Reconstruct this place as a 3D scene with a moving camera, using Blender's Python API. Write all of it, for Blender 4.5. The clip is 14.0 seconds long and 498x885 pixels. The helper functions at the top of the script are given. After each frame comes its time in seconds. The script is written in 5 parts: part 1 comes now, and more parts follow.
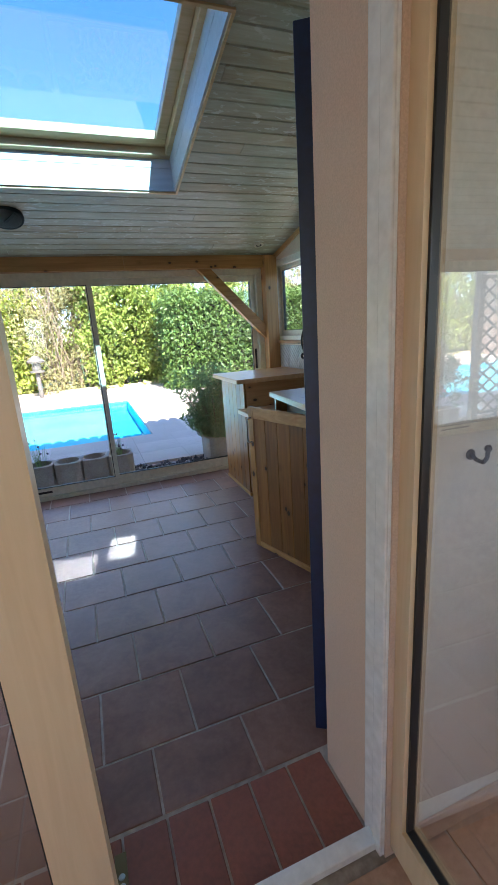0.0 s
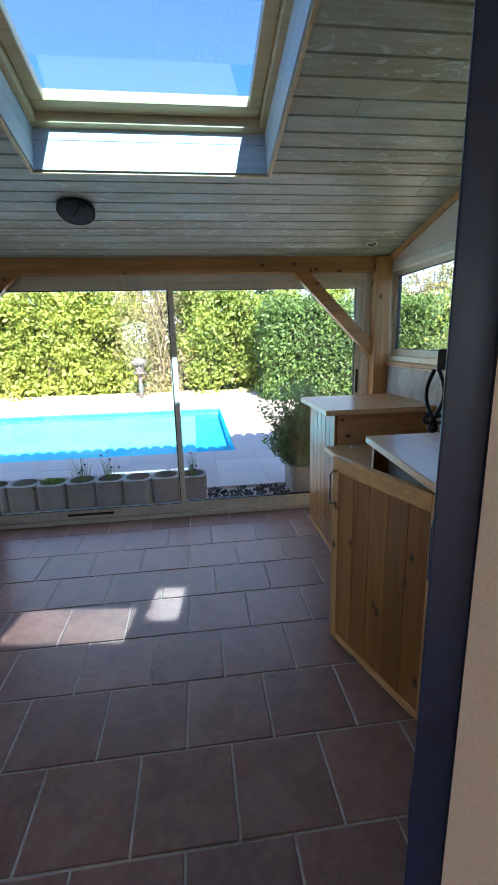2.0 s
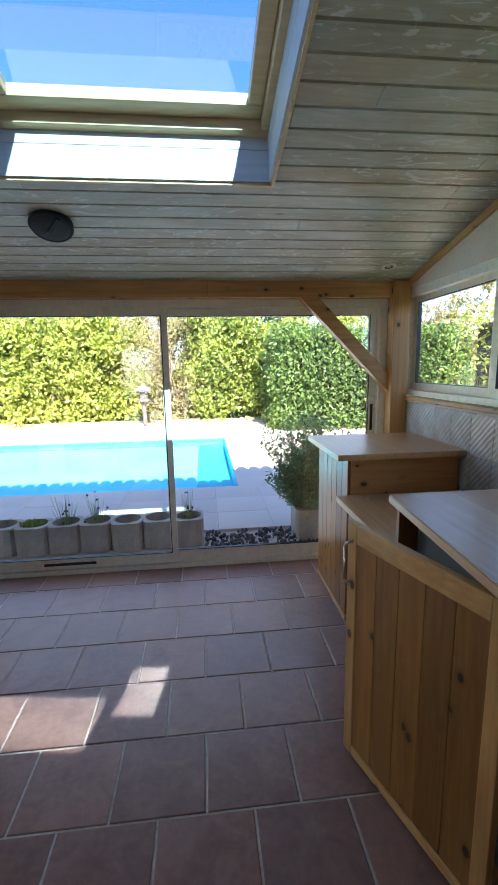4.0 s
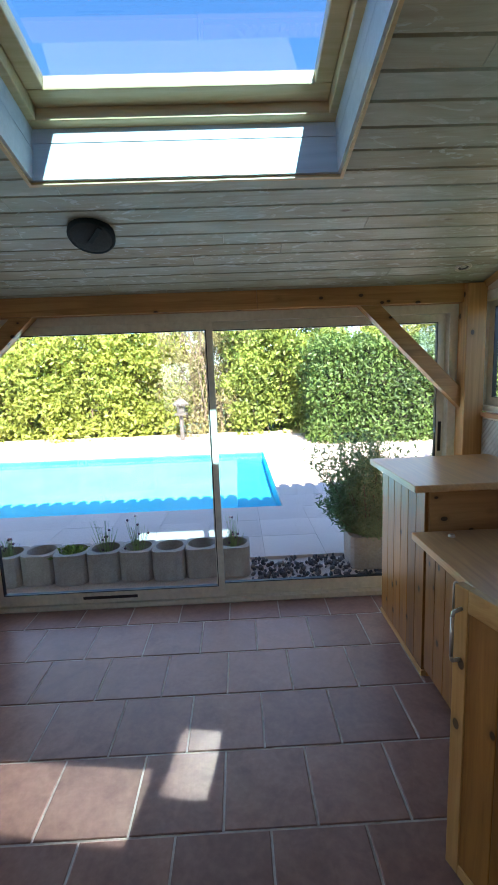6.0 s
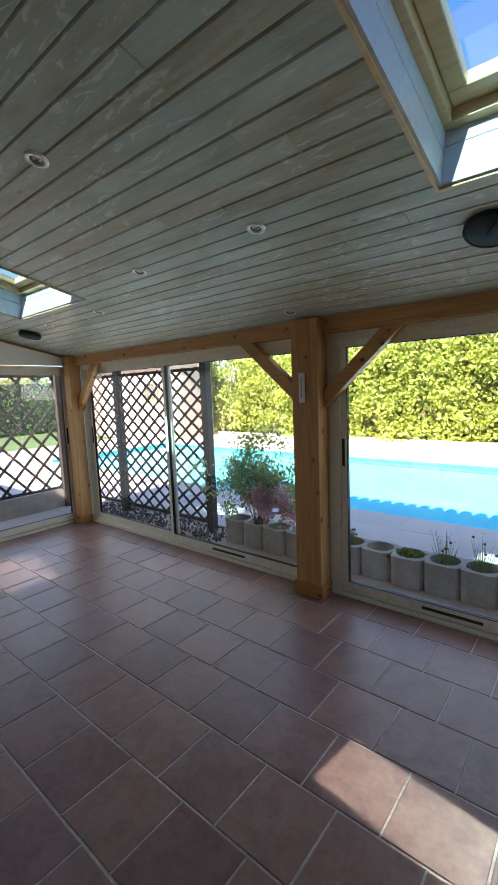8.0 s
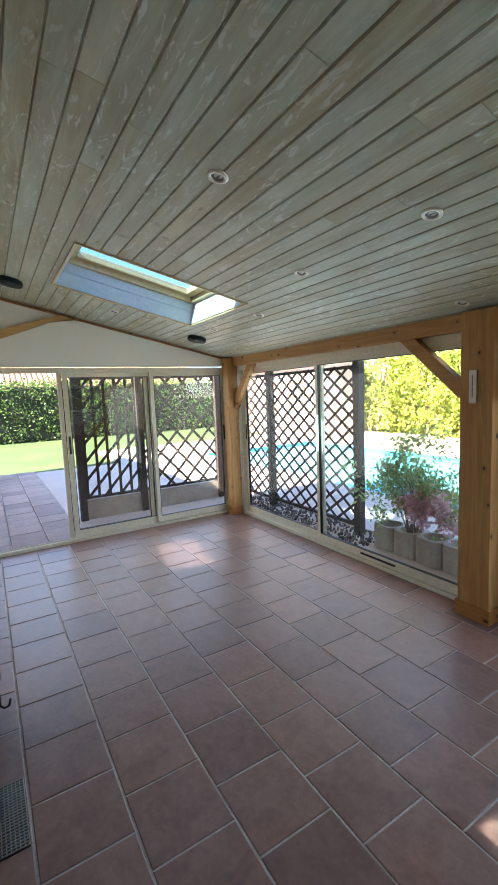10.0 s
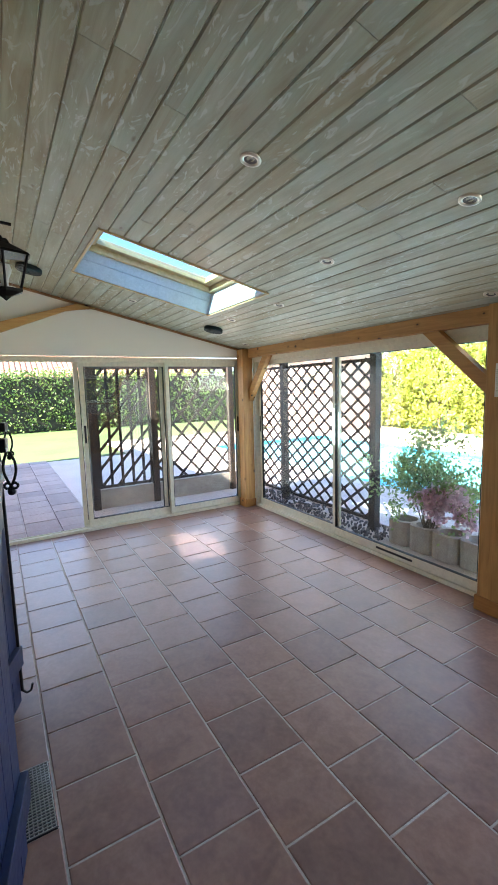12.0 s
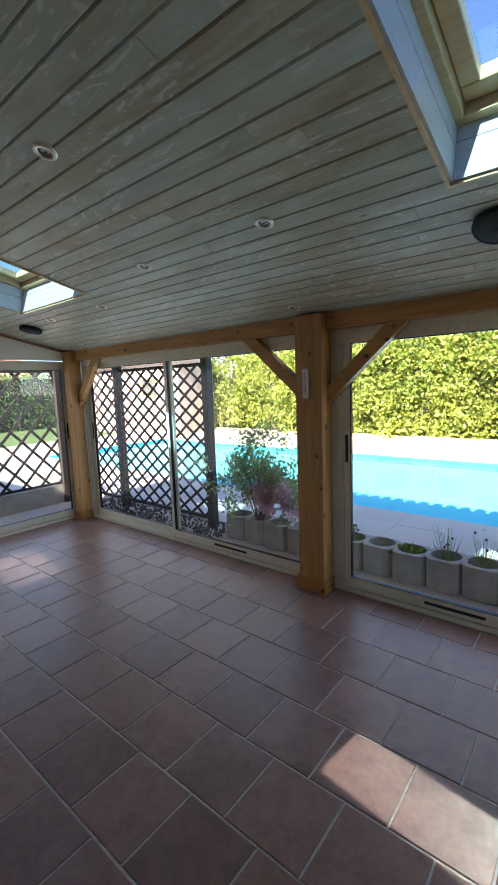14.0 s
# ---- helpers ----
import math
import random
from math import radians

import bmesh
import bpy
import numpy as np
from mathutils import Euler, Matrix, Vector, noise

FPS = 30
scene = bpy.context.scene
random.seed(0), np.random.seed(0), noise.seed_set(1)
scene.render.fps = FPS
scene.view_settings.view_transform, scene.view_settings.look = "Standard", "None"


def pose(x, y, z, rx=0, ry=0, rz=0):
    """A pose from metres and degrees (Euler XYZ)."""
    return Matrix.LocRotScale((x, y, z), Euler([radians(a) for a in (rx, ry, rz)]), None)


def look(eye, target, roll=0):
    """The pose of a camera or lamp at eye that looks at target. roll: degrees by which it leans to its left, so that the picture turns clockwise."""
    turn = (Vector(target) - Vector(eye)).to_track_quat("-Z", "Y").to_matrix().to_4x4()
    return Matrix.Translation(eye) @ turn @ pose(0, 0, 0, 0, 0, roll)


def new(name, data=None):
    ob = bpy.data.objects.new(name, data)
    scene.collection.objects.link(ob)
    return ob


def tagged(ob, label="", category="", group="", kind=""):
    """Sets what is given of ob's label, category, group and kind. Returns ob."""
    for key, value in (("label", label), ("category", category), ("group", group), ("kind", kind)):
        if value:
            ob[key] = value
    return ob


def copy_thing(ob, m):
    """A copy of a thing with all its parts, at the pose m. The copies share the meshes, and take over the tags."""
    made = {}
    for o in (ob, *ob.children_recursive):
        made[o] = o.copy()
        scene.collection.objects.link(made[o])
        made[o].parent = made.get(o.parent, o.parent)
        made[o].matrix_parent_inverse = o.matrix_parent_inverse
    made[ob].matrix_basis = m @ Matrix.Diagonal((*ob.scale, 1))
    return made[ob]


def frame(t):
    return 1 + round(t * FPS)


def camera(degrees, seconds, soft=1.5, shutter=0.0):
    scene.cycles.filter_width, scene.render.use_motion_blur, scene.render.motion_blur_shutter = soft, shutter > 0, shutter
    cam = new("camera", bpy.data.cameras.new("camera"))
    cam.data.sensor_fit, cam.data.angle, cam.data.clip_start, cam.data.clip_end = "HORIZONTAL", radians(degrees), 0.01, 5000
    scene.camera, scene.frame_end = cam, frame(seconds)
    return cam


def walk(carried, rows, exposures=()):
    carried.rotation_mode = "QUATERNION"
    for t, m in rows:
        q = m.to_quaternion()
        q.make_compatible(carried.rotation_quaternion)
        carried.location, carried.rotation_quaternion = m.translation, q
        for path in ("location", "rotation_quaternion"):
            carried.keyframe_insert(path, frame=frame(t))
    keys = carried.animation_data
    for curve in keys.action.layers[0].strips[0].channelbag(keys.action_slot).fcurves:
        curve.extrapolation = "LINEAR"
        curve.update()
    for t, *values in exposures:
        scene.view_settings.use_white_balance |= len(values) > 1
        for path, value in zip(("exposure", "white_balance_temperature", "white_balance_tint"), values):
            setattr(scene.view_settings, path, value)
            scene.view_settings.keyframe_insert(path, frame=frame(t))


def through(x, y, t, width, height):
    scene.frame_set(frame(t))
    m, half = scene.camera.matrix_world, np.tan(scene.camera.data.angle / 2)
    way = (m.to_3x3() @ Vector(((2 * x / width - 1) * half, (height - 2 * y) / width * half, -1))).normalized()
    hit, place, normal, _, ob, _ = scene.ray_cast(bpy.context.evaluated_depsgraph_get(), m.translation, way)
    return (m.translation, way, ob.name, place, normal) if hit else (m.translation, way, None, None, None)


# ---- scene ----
cam = camera(60.0, 14.0)
PATH = [
    (0, (-0.03, -0.038, 1.554), (0.624, 1.78, 1.039), -3.9),
    (0.5, (0.12, 0.007, 1.591), (0.84, 1.798, 1.065), -3.4),
    (1, (0.224, 0.096, 1.593), (0.881, 1.911, 1.07), 0.2),
    (1.5, (0.267, 0.329, 1.587), (0.6, 2.236, 1.085), -1.9),
    (2, (0.285, 0.646, 1.618), (0.515, 2.578, 1.15), -1.5),
    (2.5, (0.369, 0.85, 1.641), (0.573, 2.799, 1.238), -1.4),
    (3, (0.386, 0.929, 1.647), (0.58, 2.883, 1.267), -0.7),
    (3.5, (0.393, 0.973, 1.657), (0.588, 2.93, 1.292), -0.8),
    (3.7, (0.399, 1.015, 1.648), (0.599, 2.972, 1.289), -1.0),
    (6, (0.291, 1.412, 1.697), (0.336, 3.389, 1.398), -2.2),
    (6.5, (0.246, 1.409, 1.706), (-0.148, 3.349, 1.423), -2.2),
    (7, (0.17, 1.412, 1.744), (-0.549, 3.256, 1.457), -2.5),
    (7.5, (0.093, 1.408, 1.751), (-0.927, 3.108, 1.486), -2.3),
    (8, (0.048, 1.397, 1.737), (-1.223, 2.923, 1.495), -2.3),
    (8.5, (0.012, 1.391, 1.738), (-1.423, 2.764, 1.507), -2.4),
    (9, (-0.022, 1.381, 1.755), (-1.561, 2.636, 1.521), -2.2),
    (9.2, (-0.019, 1.377, 1.751), (-1.598, 2.583, 1.52), -2.3),
    (11.3, (-0.089, 1.285, 1.748), (-1.858, 2.189, 1.519), -1.7),
    (11.5, (-0.102, 1.276, 1.736), (-1.868, 2.186, 1.505), -1.5),
    (12, (-0.094, 1.28, 1.73), (-1.806, 2.282, 1.478), -1.5),
    (12.5, (-0.066, 1.294, 1.732), (-1.662, 2.469, 1.462), -1.3),
    (13, (-0.031, 1.318, 1.737), (-1.484, 2.668, 1.474), -1.0),
    (13.5, (-0.01, 1.342, 1.726), (-1.352, 2.803, 1.468), -1.5),
    (14, (0.007, 1.361, 1.736), (-1.251, 2.894, 1.476), -2.1),
]
walk(cam, [(t, look(eye, target, roll)) for t, eye, target, roll in PATH], exposures=[(0, 2.5, 6000, 10), (1.5, 2.4, 5950, 10), (3.5, 2.6, 6250, 14), (6.5, 2.45, 6300, 10), (8, 2.45, 6700, 10), (9.2, 2.9, 7000, 10), (10.5, 3.25, 7050, 10), (11.5, 3.5, 7000, 10), (12.5, 3.1, 7000, 10), (13, 2.6, 6750, 8), (13.5, 2.4, 6650, 8), (14, 2.35, 6600, 10)])

# ---- light ----
SUN_FROM = Vector((0.146, -1.0, 0.88)).normalized()
world = bpy.data.worlds.new("sky")
scene.world = world
world.use_nodes = True
wn = world.node_tree
sky = wn.nodes.new("ShaderNodeTexSky")
sky.sky_type, sky.sun_disc = "NISHITA", False
sky.sun_elevation, sky.sun_rotation = radians(41), radians(171.7)
sky.altitude, sky.air_density, sky.dust_density, sky.ozone_density = 2500, 1.0, 0.15, 3.0
wn.links.new(sky.outputs[0], wn.nodes["Background"].inputs[0])
wn.nodes["Background"].inputs[1].default_value = 0.125
sun = new("sun", bpy.data.lights.new("sun", "SUN"))
sun.data.energy, sun.data.angle, sun.data.color = 5.0, radians(0.53), (1.0, 0.95, 0.87)
sun.matrix_world = look(SUN_FROM * 40, (0, 0, 0))



def stand_in_lamp(name, x, y, z, target, w, h, watts, colour=(1.0, 0.97, 0.93), spread=180):
    """An area lamp, w by h, facing target, in place of daylight or reflected sun."""
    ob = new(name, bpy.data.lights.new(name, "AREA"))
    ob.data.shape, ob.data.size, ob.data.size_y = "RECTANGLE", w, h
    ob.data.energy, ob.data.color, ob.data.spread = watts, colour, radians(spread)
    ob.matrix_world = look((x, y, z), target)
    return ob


SKYLIGHT = (0.86, 0.95, 1.0)
# fill lamps just inside the glass doors, added on top of the sky
stand_in_lamp("daylight_south_1", 0.12, 4.49, 1.1, (0.12, 0, 1.1), 3.2, 1.85, 2.1, SKYLIGHT)
stand_in_lamp("daylight_south_2", -3.72, 4.49, 1.1, (-3.72, 0, 1.1), 3.2, 1.85, 2.4, SKYLIGHT)
stand_in_lamp("daylight_west", -5.6, 2.75, 1.1, (0, 2.75, 1.1), 3.0, 1.85, 2.0, SKYLIGHT)
# fill lamps in assumed, unseen room windows, added to brighten wall and reveal
stand_in_lamp("room_fill_east", 2.96, -1.4, 1.5, (0, -1.2, 1.3), 1.6, 1.2, 2.4, (1.0, 0.97, 0.93))
stand_in_lamp("room_fill_south", -1.6, -2.96, 1.5, (-1.6, 2, 1.3), 1.4, 1.1, 2.2, (1.0, 0.97, 0.93))
# narrow-spread lamps added at the door glass for its reflected sun patches
stand_in_lamp("sun_patch_lamp_1", -0.30, 4.495, 1.33, (-0.30 - 0.146, 3.495, 1.33 - 0.88), 0.70, 0.2, 0.19, (0.9, 1.0, 0.96), 1)
stand_in_lamp("sun_patch_lamp_2", 0.23, 4.54, 1.25, (0.23 - 0.146, 3.54, 1.25 - 0.88), 0.2, 0.22, 0.05, (0.9, 1.0, 0.96), 1)
stand_in_lamp("sun_patch_lamp_3", -4.25, 4.54, 1.25, (-4.25 - 0.146, 3.54, 1.25 - 0.88), 0.9, 0.3, 0.27, (0.9, 1.0, 0.96), 1)

# ---- helpers of this place ----
def box(bm, x0, y0, z0, x1, y1, z1, m=None, bevel=0.0):
    """An axis-aligned box added to bm, moved by m, its edges bevelled."""
    v = [bm.verts.new((x, y, z)) for z in (z0, z1) for y in (y0, y1) for x in (x0, x1)]
    f = [bm.faces.new([v[i] for i in q]) for q in
         ((0, 2, 3, 1), (4, 5, 7, 6), (0, 1, 5, 4), (2, 6, 7, 3), (0, 4, 6, 2), (1, 3, 7, 5))]
    if bevel:
        edges = list({e for q in f for e in q.edges})
        r = bmesh.ops.bevel(bm, geom=edges, offset=bevel, segments=2, affect="EDGES", profile=0.5)
        v = list({w for q in r["faces"] for w in q.verts} | {w for w in v if w.is_valid})
    if m is not None:
        bmesh.ops.transform(bm, matrix=m, verts=v)
    return bm


def rod(bm, a, b, r, n=10, r2=None):
    """A round bar from a to b."""
    a, b = Vector(a), Vector(b)
    m = Matrix.Translation((a + b) / 2) @ (b - a).to_track_quat("Z", "Y").to_matrix().to_4x4()
    bmesh.ops.create_cone(bm, cap_ends=True, segments=n, radius1=r, radius2=r if r2 is None else r2,
                          depth=(b - a).length, matrix=m)
    return bm


def tube(bm, pts, r, n=8):
    for a, b in zip(pts, pts[1:]):
        rod(bm, a, b, r, n)
    return bm


def lathe(bm, prof, n=24, m=None):
    """A turned shape from (radius, height) rows about z."""
    rings = []
    for r, z in prof:
        rings.append([bm.verts.new((r * math.cos(2 * math.pi * i / n), r * math.sin(2 * math.pi * i / n), z)) for i in range(n)])
    for a, b in zip(rings, rings[1:]):
        for i in range(n):
            bm.faces.new((a[i], a[(i + 1) % n], b[(i + 1) % n], b[i]))
    vs = [v for q in rings for v in q]
    if m is not None:
        bmesh.ops.transform(bm, matrix=m, verts=vs)
    return bm


def prism(bm, pts, d, m=None):
    """A flat outline pts [(u, v)] in the xz plane, d thick along y."""
    a = [bm.verts.new((u, 0, v)) for u, v in pts]
    b = [bm.verts.new((u, d, v)) for u, v in pts]
    n = len(pts)
    bm.faces.new(a)
    bm.faces.new(b[::-1])
    for i in range(n):
        bm.faces.new((a[i], b[i], b[(i + 1) % n], a[(i + 1) % n]))
    if m is not None:
        bmesh.ops.transform(bm, matrix=m, verts=a + b)
    return bm


def part(name, bm, material, parent=None, label="", smooth=False):
    """Links a bmesh as one mesh object, under parent where one is given."""
    me = bpy.data.meshes.new(name)
    bmesh.ops.recalc_face_normals(bm, faces=bm.faces)
    bm.to_mesh(me)
    bm.free()
    me.materials.append(material)
    if smooth:
        me.shade_smooth()
    ob = new(name, me)
    if parent is not None:
        ob.parent = parent
    if label:
        ob["label"] = label
    return ob


def thing(name, label, category, group="", kind="", at=(0, 0, 0)):
    ob = new(name)
    ob.empty_display_size = 0.1
    ob.location = at
    return tagged(ob, label, category, group, kind)


def bx(*a, **k):
    return box(bmesh.new(), *a, **k)


# ---- materials ----
def mat(name, colour, rough=0.6, metal=0.0, spec=0.5):
    m = bpy.data.materials.new(name)
    m.use_nodes = True
    p = m.node_tree.nodes["Principled BSDF"]
    p.inputs["Base Color"].default_value = (*colour, 1)
    p.inputs["Roughness"].default_value = rough
    p.inputs["Metallic"].default_value = metal
    p.inputs["Specular IOR Level"].default_value = spec
    return m


class Tree:
    """Short-hand for adding nodes to a material."""
    def __init__(self, m):
        self.t = m.node_tree
        self.p = self.t.nodes["Principled BSDF"]
        self.co = self.t.nodes.new("ShaderNodeTexCoord")

    def link(self, a, b):
        self.t.links.new(a, b)

    def mapping(self, scale=(1, 1, 1), rot=(0, 0, 0), src=None):
        n = self.t.nodes.new("ShaderNodeMapping")
        n.inputs["Scale"].default_value, n.inputs["Rotation"].default_value = scale, rot
        self.link(src or self.co.outputs["Object"], n.inputs[0])
        return n.outputs[0]

    def noise(self, scale, detail=4, vec=None, rough=0.55, distort=0.0):
        n = self.t.nodes.new("ShaderNodeTexNoise")
        n.inputs["Scale"].default_value, n.inputs["Detail"].default_value = scale, detail
        n.inputs["Roughness"].default_value, n.inputs["Distortion"].default_value = rough, distort
        self.link(vec or self.co.outputs["Object"], n.inputs["Vector"])
        return n.outputs["Fac"]

    def ramp(self, src, stops):
        n = self.t.nodes.new("ShaderNodeValToRGB")
        while len(n.color_ramp.elements) < len(stops):
            n.color_ramp.elements.new(0.5)
        for e, (pos, c) in zip(n.color_ramp.elements, stops):
            e.position = pos
            e.color = (*c, 1) if len(c) == 3 else c
        self.link(src, n.inputs[0])
        return n.outputs[0]

    def mix(self, fac, a, b, mode="MIX"):
        n = self.t.nodes.new("ShaderNodeMix")
        n.data_type, n.blend_type = "RGBA", mode
        for s, v in ((n.inputs[0], fac), (n.inputs[6], a), (n.inputs[7], b)):
            if isinstance(v, (int, float)):
                s.default_value = v
            elif isinstance(v, tuple):
                s.default_value = (*v, 1)
            else:
                self.link(v, s)
        return n.outputs[2]

    def bump(self, src, strength=0.2, dist=0.01):
        n = self.t.nodes.new("ShaderNodeBump")
        n.inputs["Strength"].default_value, n.inputs["Distance"].default_value = strength, dist
        self.link(src, n.inputs["Height"])
        self.link(n.outputs[0], self.p.inputs["Normal"])

    def random(self):
        return self.t.nodes.new("ShaderNodeObjectInfo").outputs["Random"]

    def island(self):
        return self.t.nodes.new("ShaderNodeNewGeometry").outputs["Random Per Island"]

    def colour(self, src):
        self.link(src, self.p.inputs["Base Color"])

    def rough(self, src, lo, hi):
        n = self.t.nodes.new("ShaderNodeMapRange")
        n.inputs["To Min"].default_value, n.inputs["To Max"].default_value = lo, hi
        self.link(src, n.inputs[0])
        self.link(n.outputs[0], self.p.inputs["Roughness"])


def speckled(name, dark, light, scale, rough=0.7, bump=0.1, fine=None, pieces=False, spread=0.25):
    """A surface whose colour wanders between two tones at two scales."""
    m = mat(name, light, rough)
    t = Tree(m)
    c = t.ramp(t.noise(scale, 5), [(0.3, dark), (0.7, light)])
    g = t.noise(fine or scale * 14, 3)
    c = t.mix(0.35, c, t.ramp(g, [(0.3, tuple(0.6 * v for v in dark)), (0.7, light)]))
    if pieces:
        k = t.ramp(t.random(), [(0.0, (1 - spread,) * 3), (1.0, (1 + spread * 0.3,) * 3)])
        c = t.mix(1.0, c, k, "MULTIPLY")
    t.colour(c)
    t.bump(g, bump)
    t.rough(g, max(0.05, rough - 0.12), min(1, rough + 0.12))
    return m


def timber(name, dark, light, axis="x", rough=0.5, knots=True, island=False, grain=1.0):
    # island: each plank is an object of its own and takes its own tone
    """Wood with grain along one axis, and small dark knots."""
    m = mat(name, light, rough)
    t = Tree(m)
    s = {"x": (0.6, 9, 9), "y": (9, 0.6, 9), "z": (9, 9, 0.6)}[axis]
    v = t.mapping(s)
    if island:
        n = t.t.nodes.new("ShaderNodeVectorMath")
        n.operation = "ADD"
        q = t.t.nodes.new("ShaderNodeMath")
        q.operation = "MULTIPLY"
        q.inputs[1].default_value = 57.0
        t.link(t.random(), q.inputs[0])
        t.link(v, n.inputs[0])
        t.link(q.outputs[0], n.inputs[1])
        v = n.outputs[0]
    g = t.noise(2.6 * grain, 6, v, 0.6, 1.2)
    c = t.ramp(g, [(0.28, dark), (0.5, tuple((a + b) / 2 for a, b in zip(dark, light))), (0.72, light)])
    if knots:
        k = t.t.nodes.new("ShaderNodeTexVoronoi")
        k.inputs["Scale"].default_value = 1.0
        ks = {"x": (6, 9, 9), "y": (9, 6, 9), "z": (9, 9, 6)}[axis]
        t.link(t.mapping(ks), k.inputs["Vector"])
        halo = t.ramp(k.outputs["Distance"], [(0.1, (0.6, 0.6, 0.6)), (0.26, (0, 0, 0))])
        c = t.mix(halo, c, tuple(0.75 * a for a in dark))
        spot = t.ramp(k.outputs["Distance"], [(0.1, (1, 1, 1)), (0.125, (0, 0, 0))])
        c = t.mix(spot, c, tuple(0.16 * a for a in dark))
    if island:
        c = t.mix(1.0, c, t.ramp(t.random(), [(0, (0.62, 0.58, 0.52)), (1, (1.15, 1.1, 1.02))]), "MULTIPLY")
    t.colour(c)
    t.bump(g, 0.12, 0.004)
    t.rough(g, rough - 0.08, rough + 0.1)
    return m


def glazing(name, tint=(1, 1, 1), base=0.05, graze=0.6, rough=0.0, sheen=(1, 1, 1)):
    """Thin clear pane: straight-through light with a mirror gloss that grows at grazing angles."""
    m = bpy.data.materials.new(name)
    m.use_nodes = True
    t = m.node_tree
    t.nodes.remove(t.nodes["Principled BSDF"])
    a, b, x = t.nodes.new("ShaderNodeBsdfTransparent"), t.nodes.new("ShaderNodeBsdfGlossy"), t.nodes.new("ShaderNodeMixShader")
    a.inputs[0].default_value = (*tint, 1)
    b.inputs["Roughness"].default_value = rough
    b.inputs[0].default_value = (*sheen, 1)
    f = t.nodes.new("ShaderNodeLayerWeight")
    f.inputs[0].default_value = 0.5
    k = t.nodes.new("ShaderNodeMath")
    k.operation = "POWER"
    k.inputs[1].default_value = 5.0
    q = t.nodes.new("ShaderNodeMath")
    q.operation = "MULTIPLY_ADD"
    q.inputs[1].default_value, q.inputs[2].default_value = graze, base
    t.links.new(f.outputs["Facing"], k.inputs[0])
    t.links.new(k.outputs[0], q.inputs[0])
    t.links.new(q.outputs[0], x.inputs[0])
    t.links.new(a.outputs[0], x.inputs[1])
    t.links.new(b.outputs[0], x.inputs[2])
    t.links.new(x.outputs[0], t.nodes["Material Output"].inputs[0])
    return m


def foliage(name, dark, light, through=0.35):
    """Leaves: two-tone by leaf, with light passing through."""
    m = mat(name, light, 0.5)
    t = Tree(m)
    c = t.ramp(t.island(), [(0.0, dark), (0.6, tuple((a + b) / 2 for a, b in zip(dark, light))), (1.0, light)])
    c = t.mix(0.5, c, t.ramp(t.noise(0.8, 3), [(0.3, dark), (0.7, light)]))
    t.colour(c)
    tr, mx = t.t.nodes.new("ShaderNodeBsdfTranslucent"), t.t.nodes.new("ShaderNodeMixShader")
    t.link(c, tr.inputs[0])
    mx.inputs[0].default_value = through
    t.link(t.p.outputs[0], mx.inputs[1])
    t.link(tr.outputs[0], mx.inputs[2])
    t.link(mx.outputs[0], t.t.nodes["Material Output"].inputs[0])
    return m


def terracotta():
    """Waxed clay tiles: soft cloudy tone, a little different from tile to tile."""
    m = mat("terracotta_floor_tile", (0.22, 0.12, 0.09), 0.32)
    t = Tree(m)
    n = t.t.nodes.new("ShaderNodeVectorMath")
    n.operation = "ADD"
    q = t.t.nodes.new("ShaderNodeMath")
    q.operation = "MULTIPLY"
    q.inputs[1].default_value = 37.0
    t.link(t.random(), q.inputs[0])
    t.link(t.co.outputs["Object"], n.inputs[0])
    t.link(q.outputs[0], n.inputs[1])
    cloud = t.noise(7.0, 4, n.outputs[0], 0.6, 0.8)
    c = t.ramp(cloud, [(0.3, (0.19, 0.1, 0.078)), (0.52, (0.245, 0.134, 0.104)), (0.75, (0.3, 0.174, 0.138))])
    scuff = t.noise(38.0, 4, n.outputs[0])
    c = t.mix(0.18, c, t.ramp(scuff, [(0.4, (0.13, 0.07, 0.055)), (0.65, (0.3, 0.19, 0.155))]))
    c = t.mix(1.0, c, t.ramp(t.random(), [(0, (0.77, 0.75, 0.78)), (0.5, (0.95, 0.93, 0.92)), (1, (1.09, 1.06, 1.02))]), "MULTIPLY")
    t.colour(c)
    t.bump(t.noise(11.0, 3, n.outputs[0]), 0.1, 0.01)
    t.rough(cloud, 0.26, 0.44)
    t.p.inputs["Specular IOR Level"].default_value = 0.46
    return m


M_TILE = terracotta()
M_GROUT = speckled("floor_grout", (0.24, 0.2, 0.17), (0.6, 0.54, 0.48), 2.2, 0.9)
M_BRICK = speckled("red_threshold_tile", (0.2, 0.065, 0.04), (0.33, 0.11, 0.065), 5, 0.5, 0.1, 60, True)
M_BEIGE_TILE = speckled("beige_floor_tile", (0.5, 0.3, 0.2), (0.62, 0.4, 0.28), 4, 0.35, 0.05, 50, True, 0.12)
M_ALU = speckled("cream_lacquered_aluminium", (0.74, 0.69, 0.56), (0.79, 0.745, 0.62), 2, 0.32, 0.01)
M_PVC = speckled("white_frame_paint", (0.78, 0.77, 0.73), (0.82, 0.81, 0.78), 2, 0.2, 0.005)
M_BLACK = mat("black_plastic", (0.012, 0.012, 0.014), 0.4)
M_IRON = mat("black_wrought_iron", (0.015, 0.015, 0.017), 0.45, 0.6)
M_NAVY = speckled("navy_shutter_paint", (0.004, 0.012, 0.045), (0.009, 0.024, 0.09), 3, 0.42, 0.05, 40)
M_STEEL = mat("brushed_steel", (0.5, 0.48, 0.45), 0.35, 1.0)
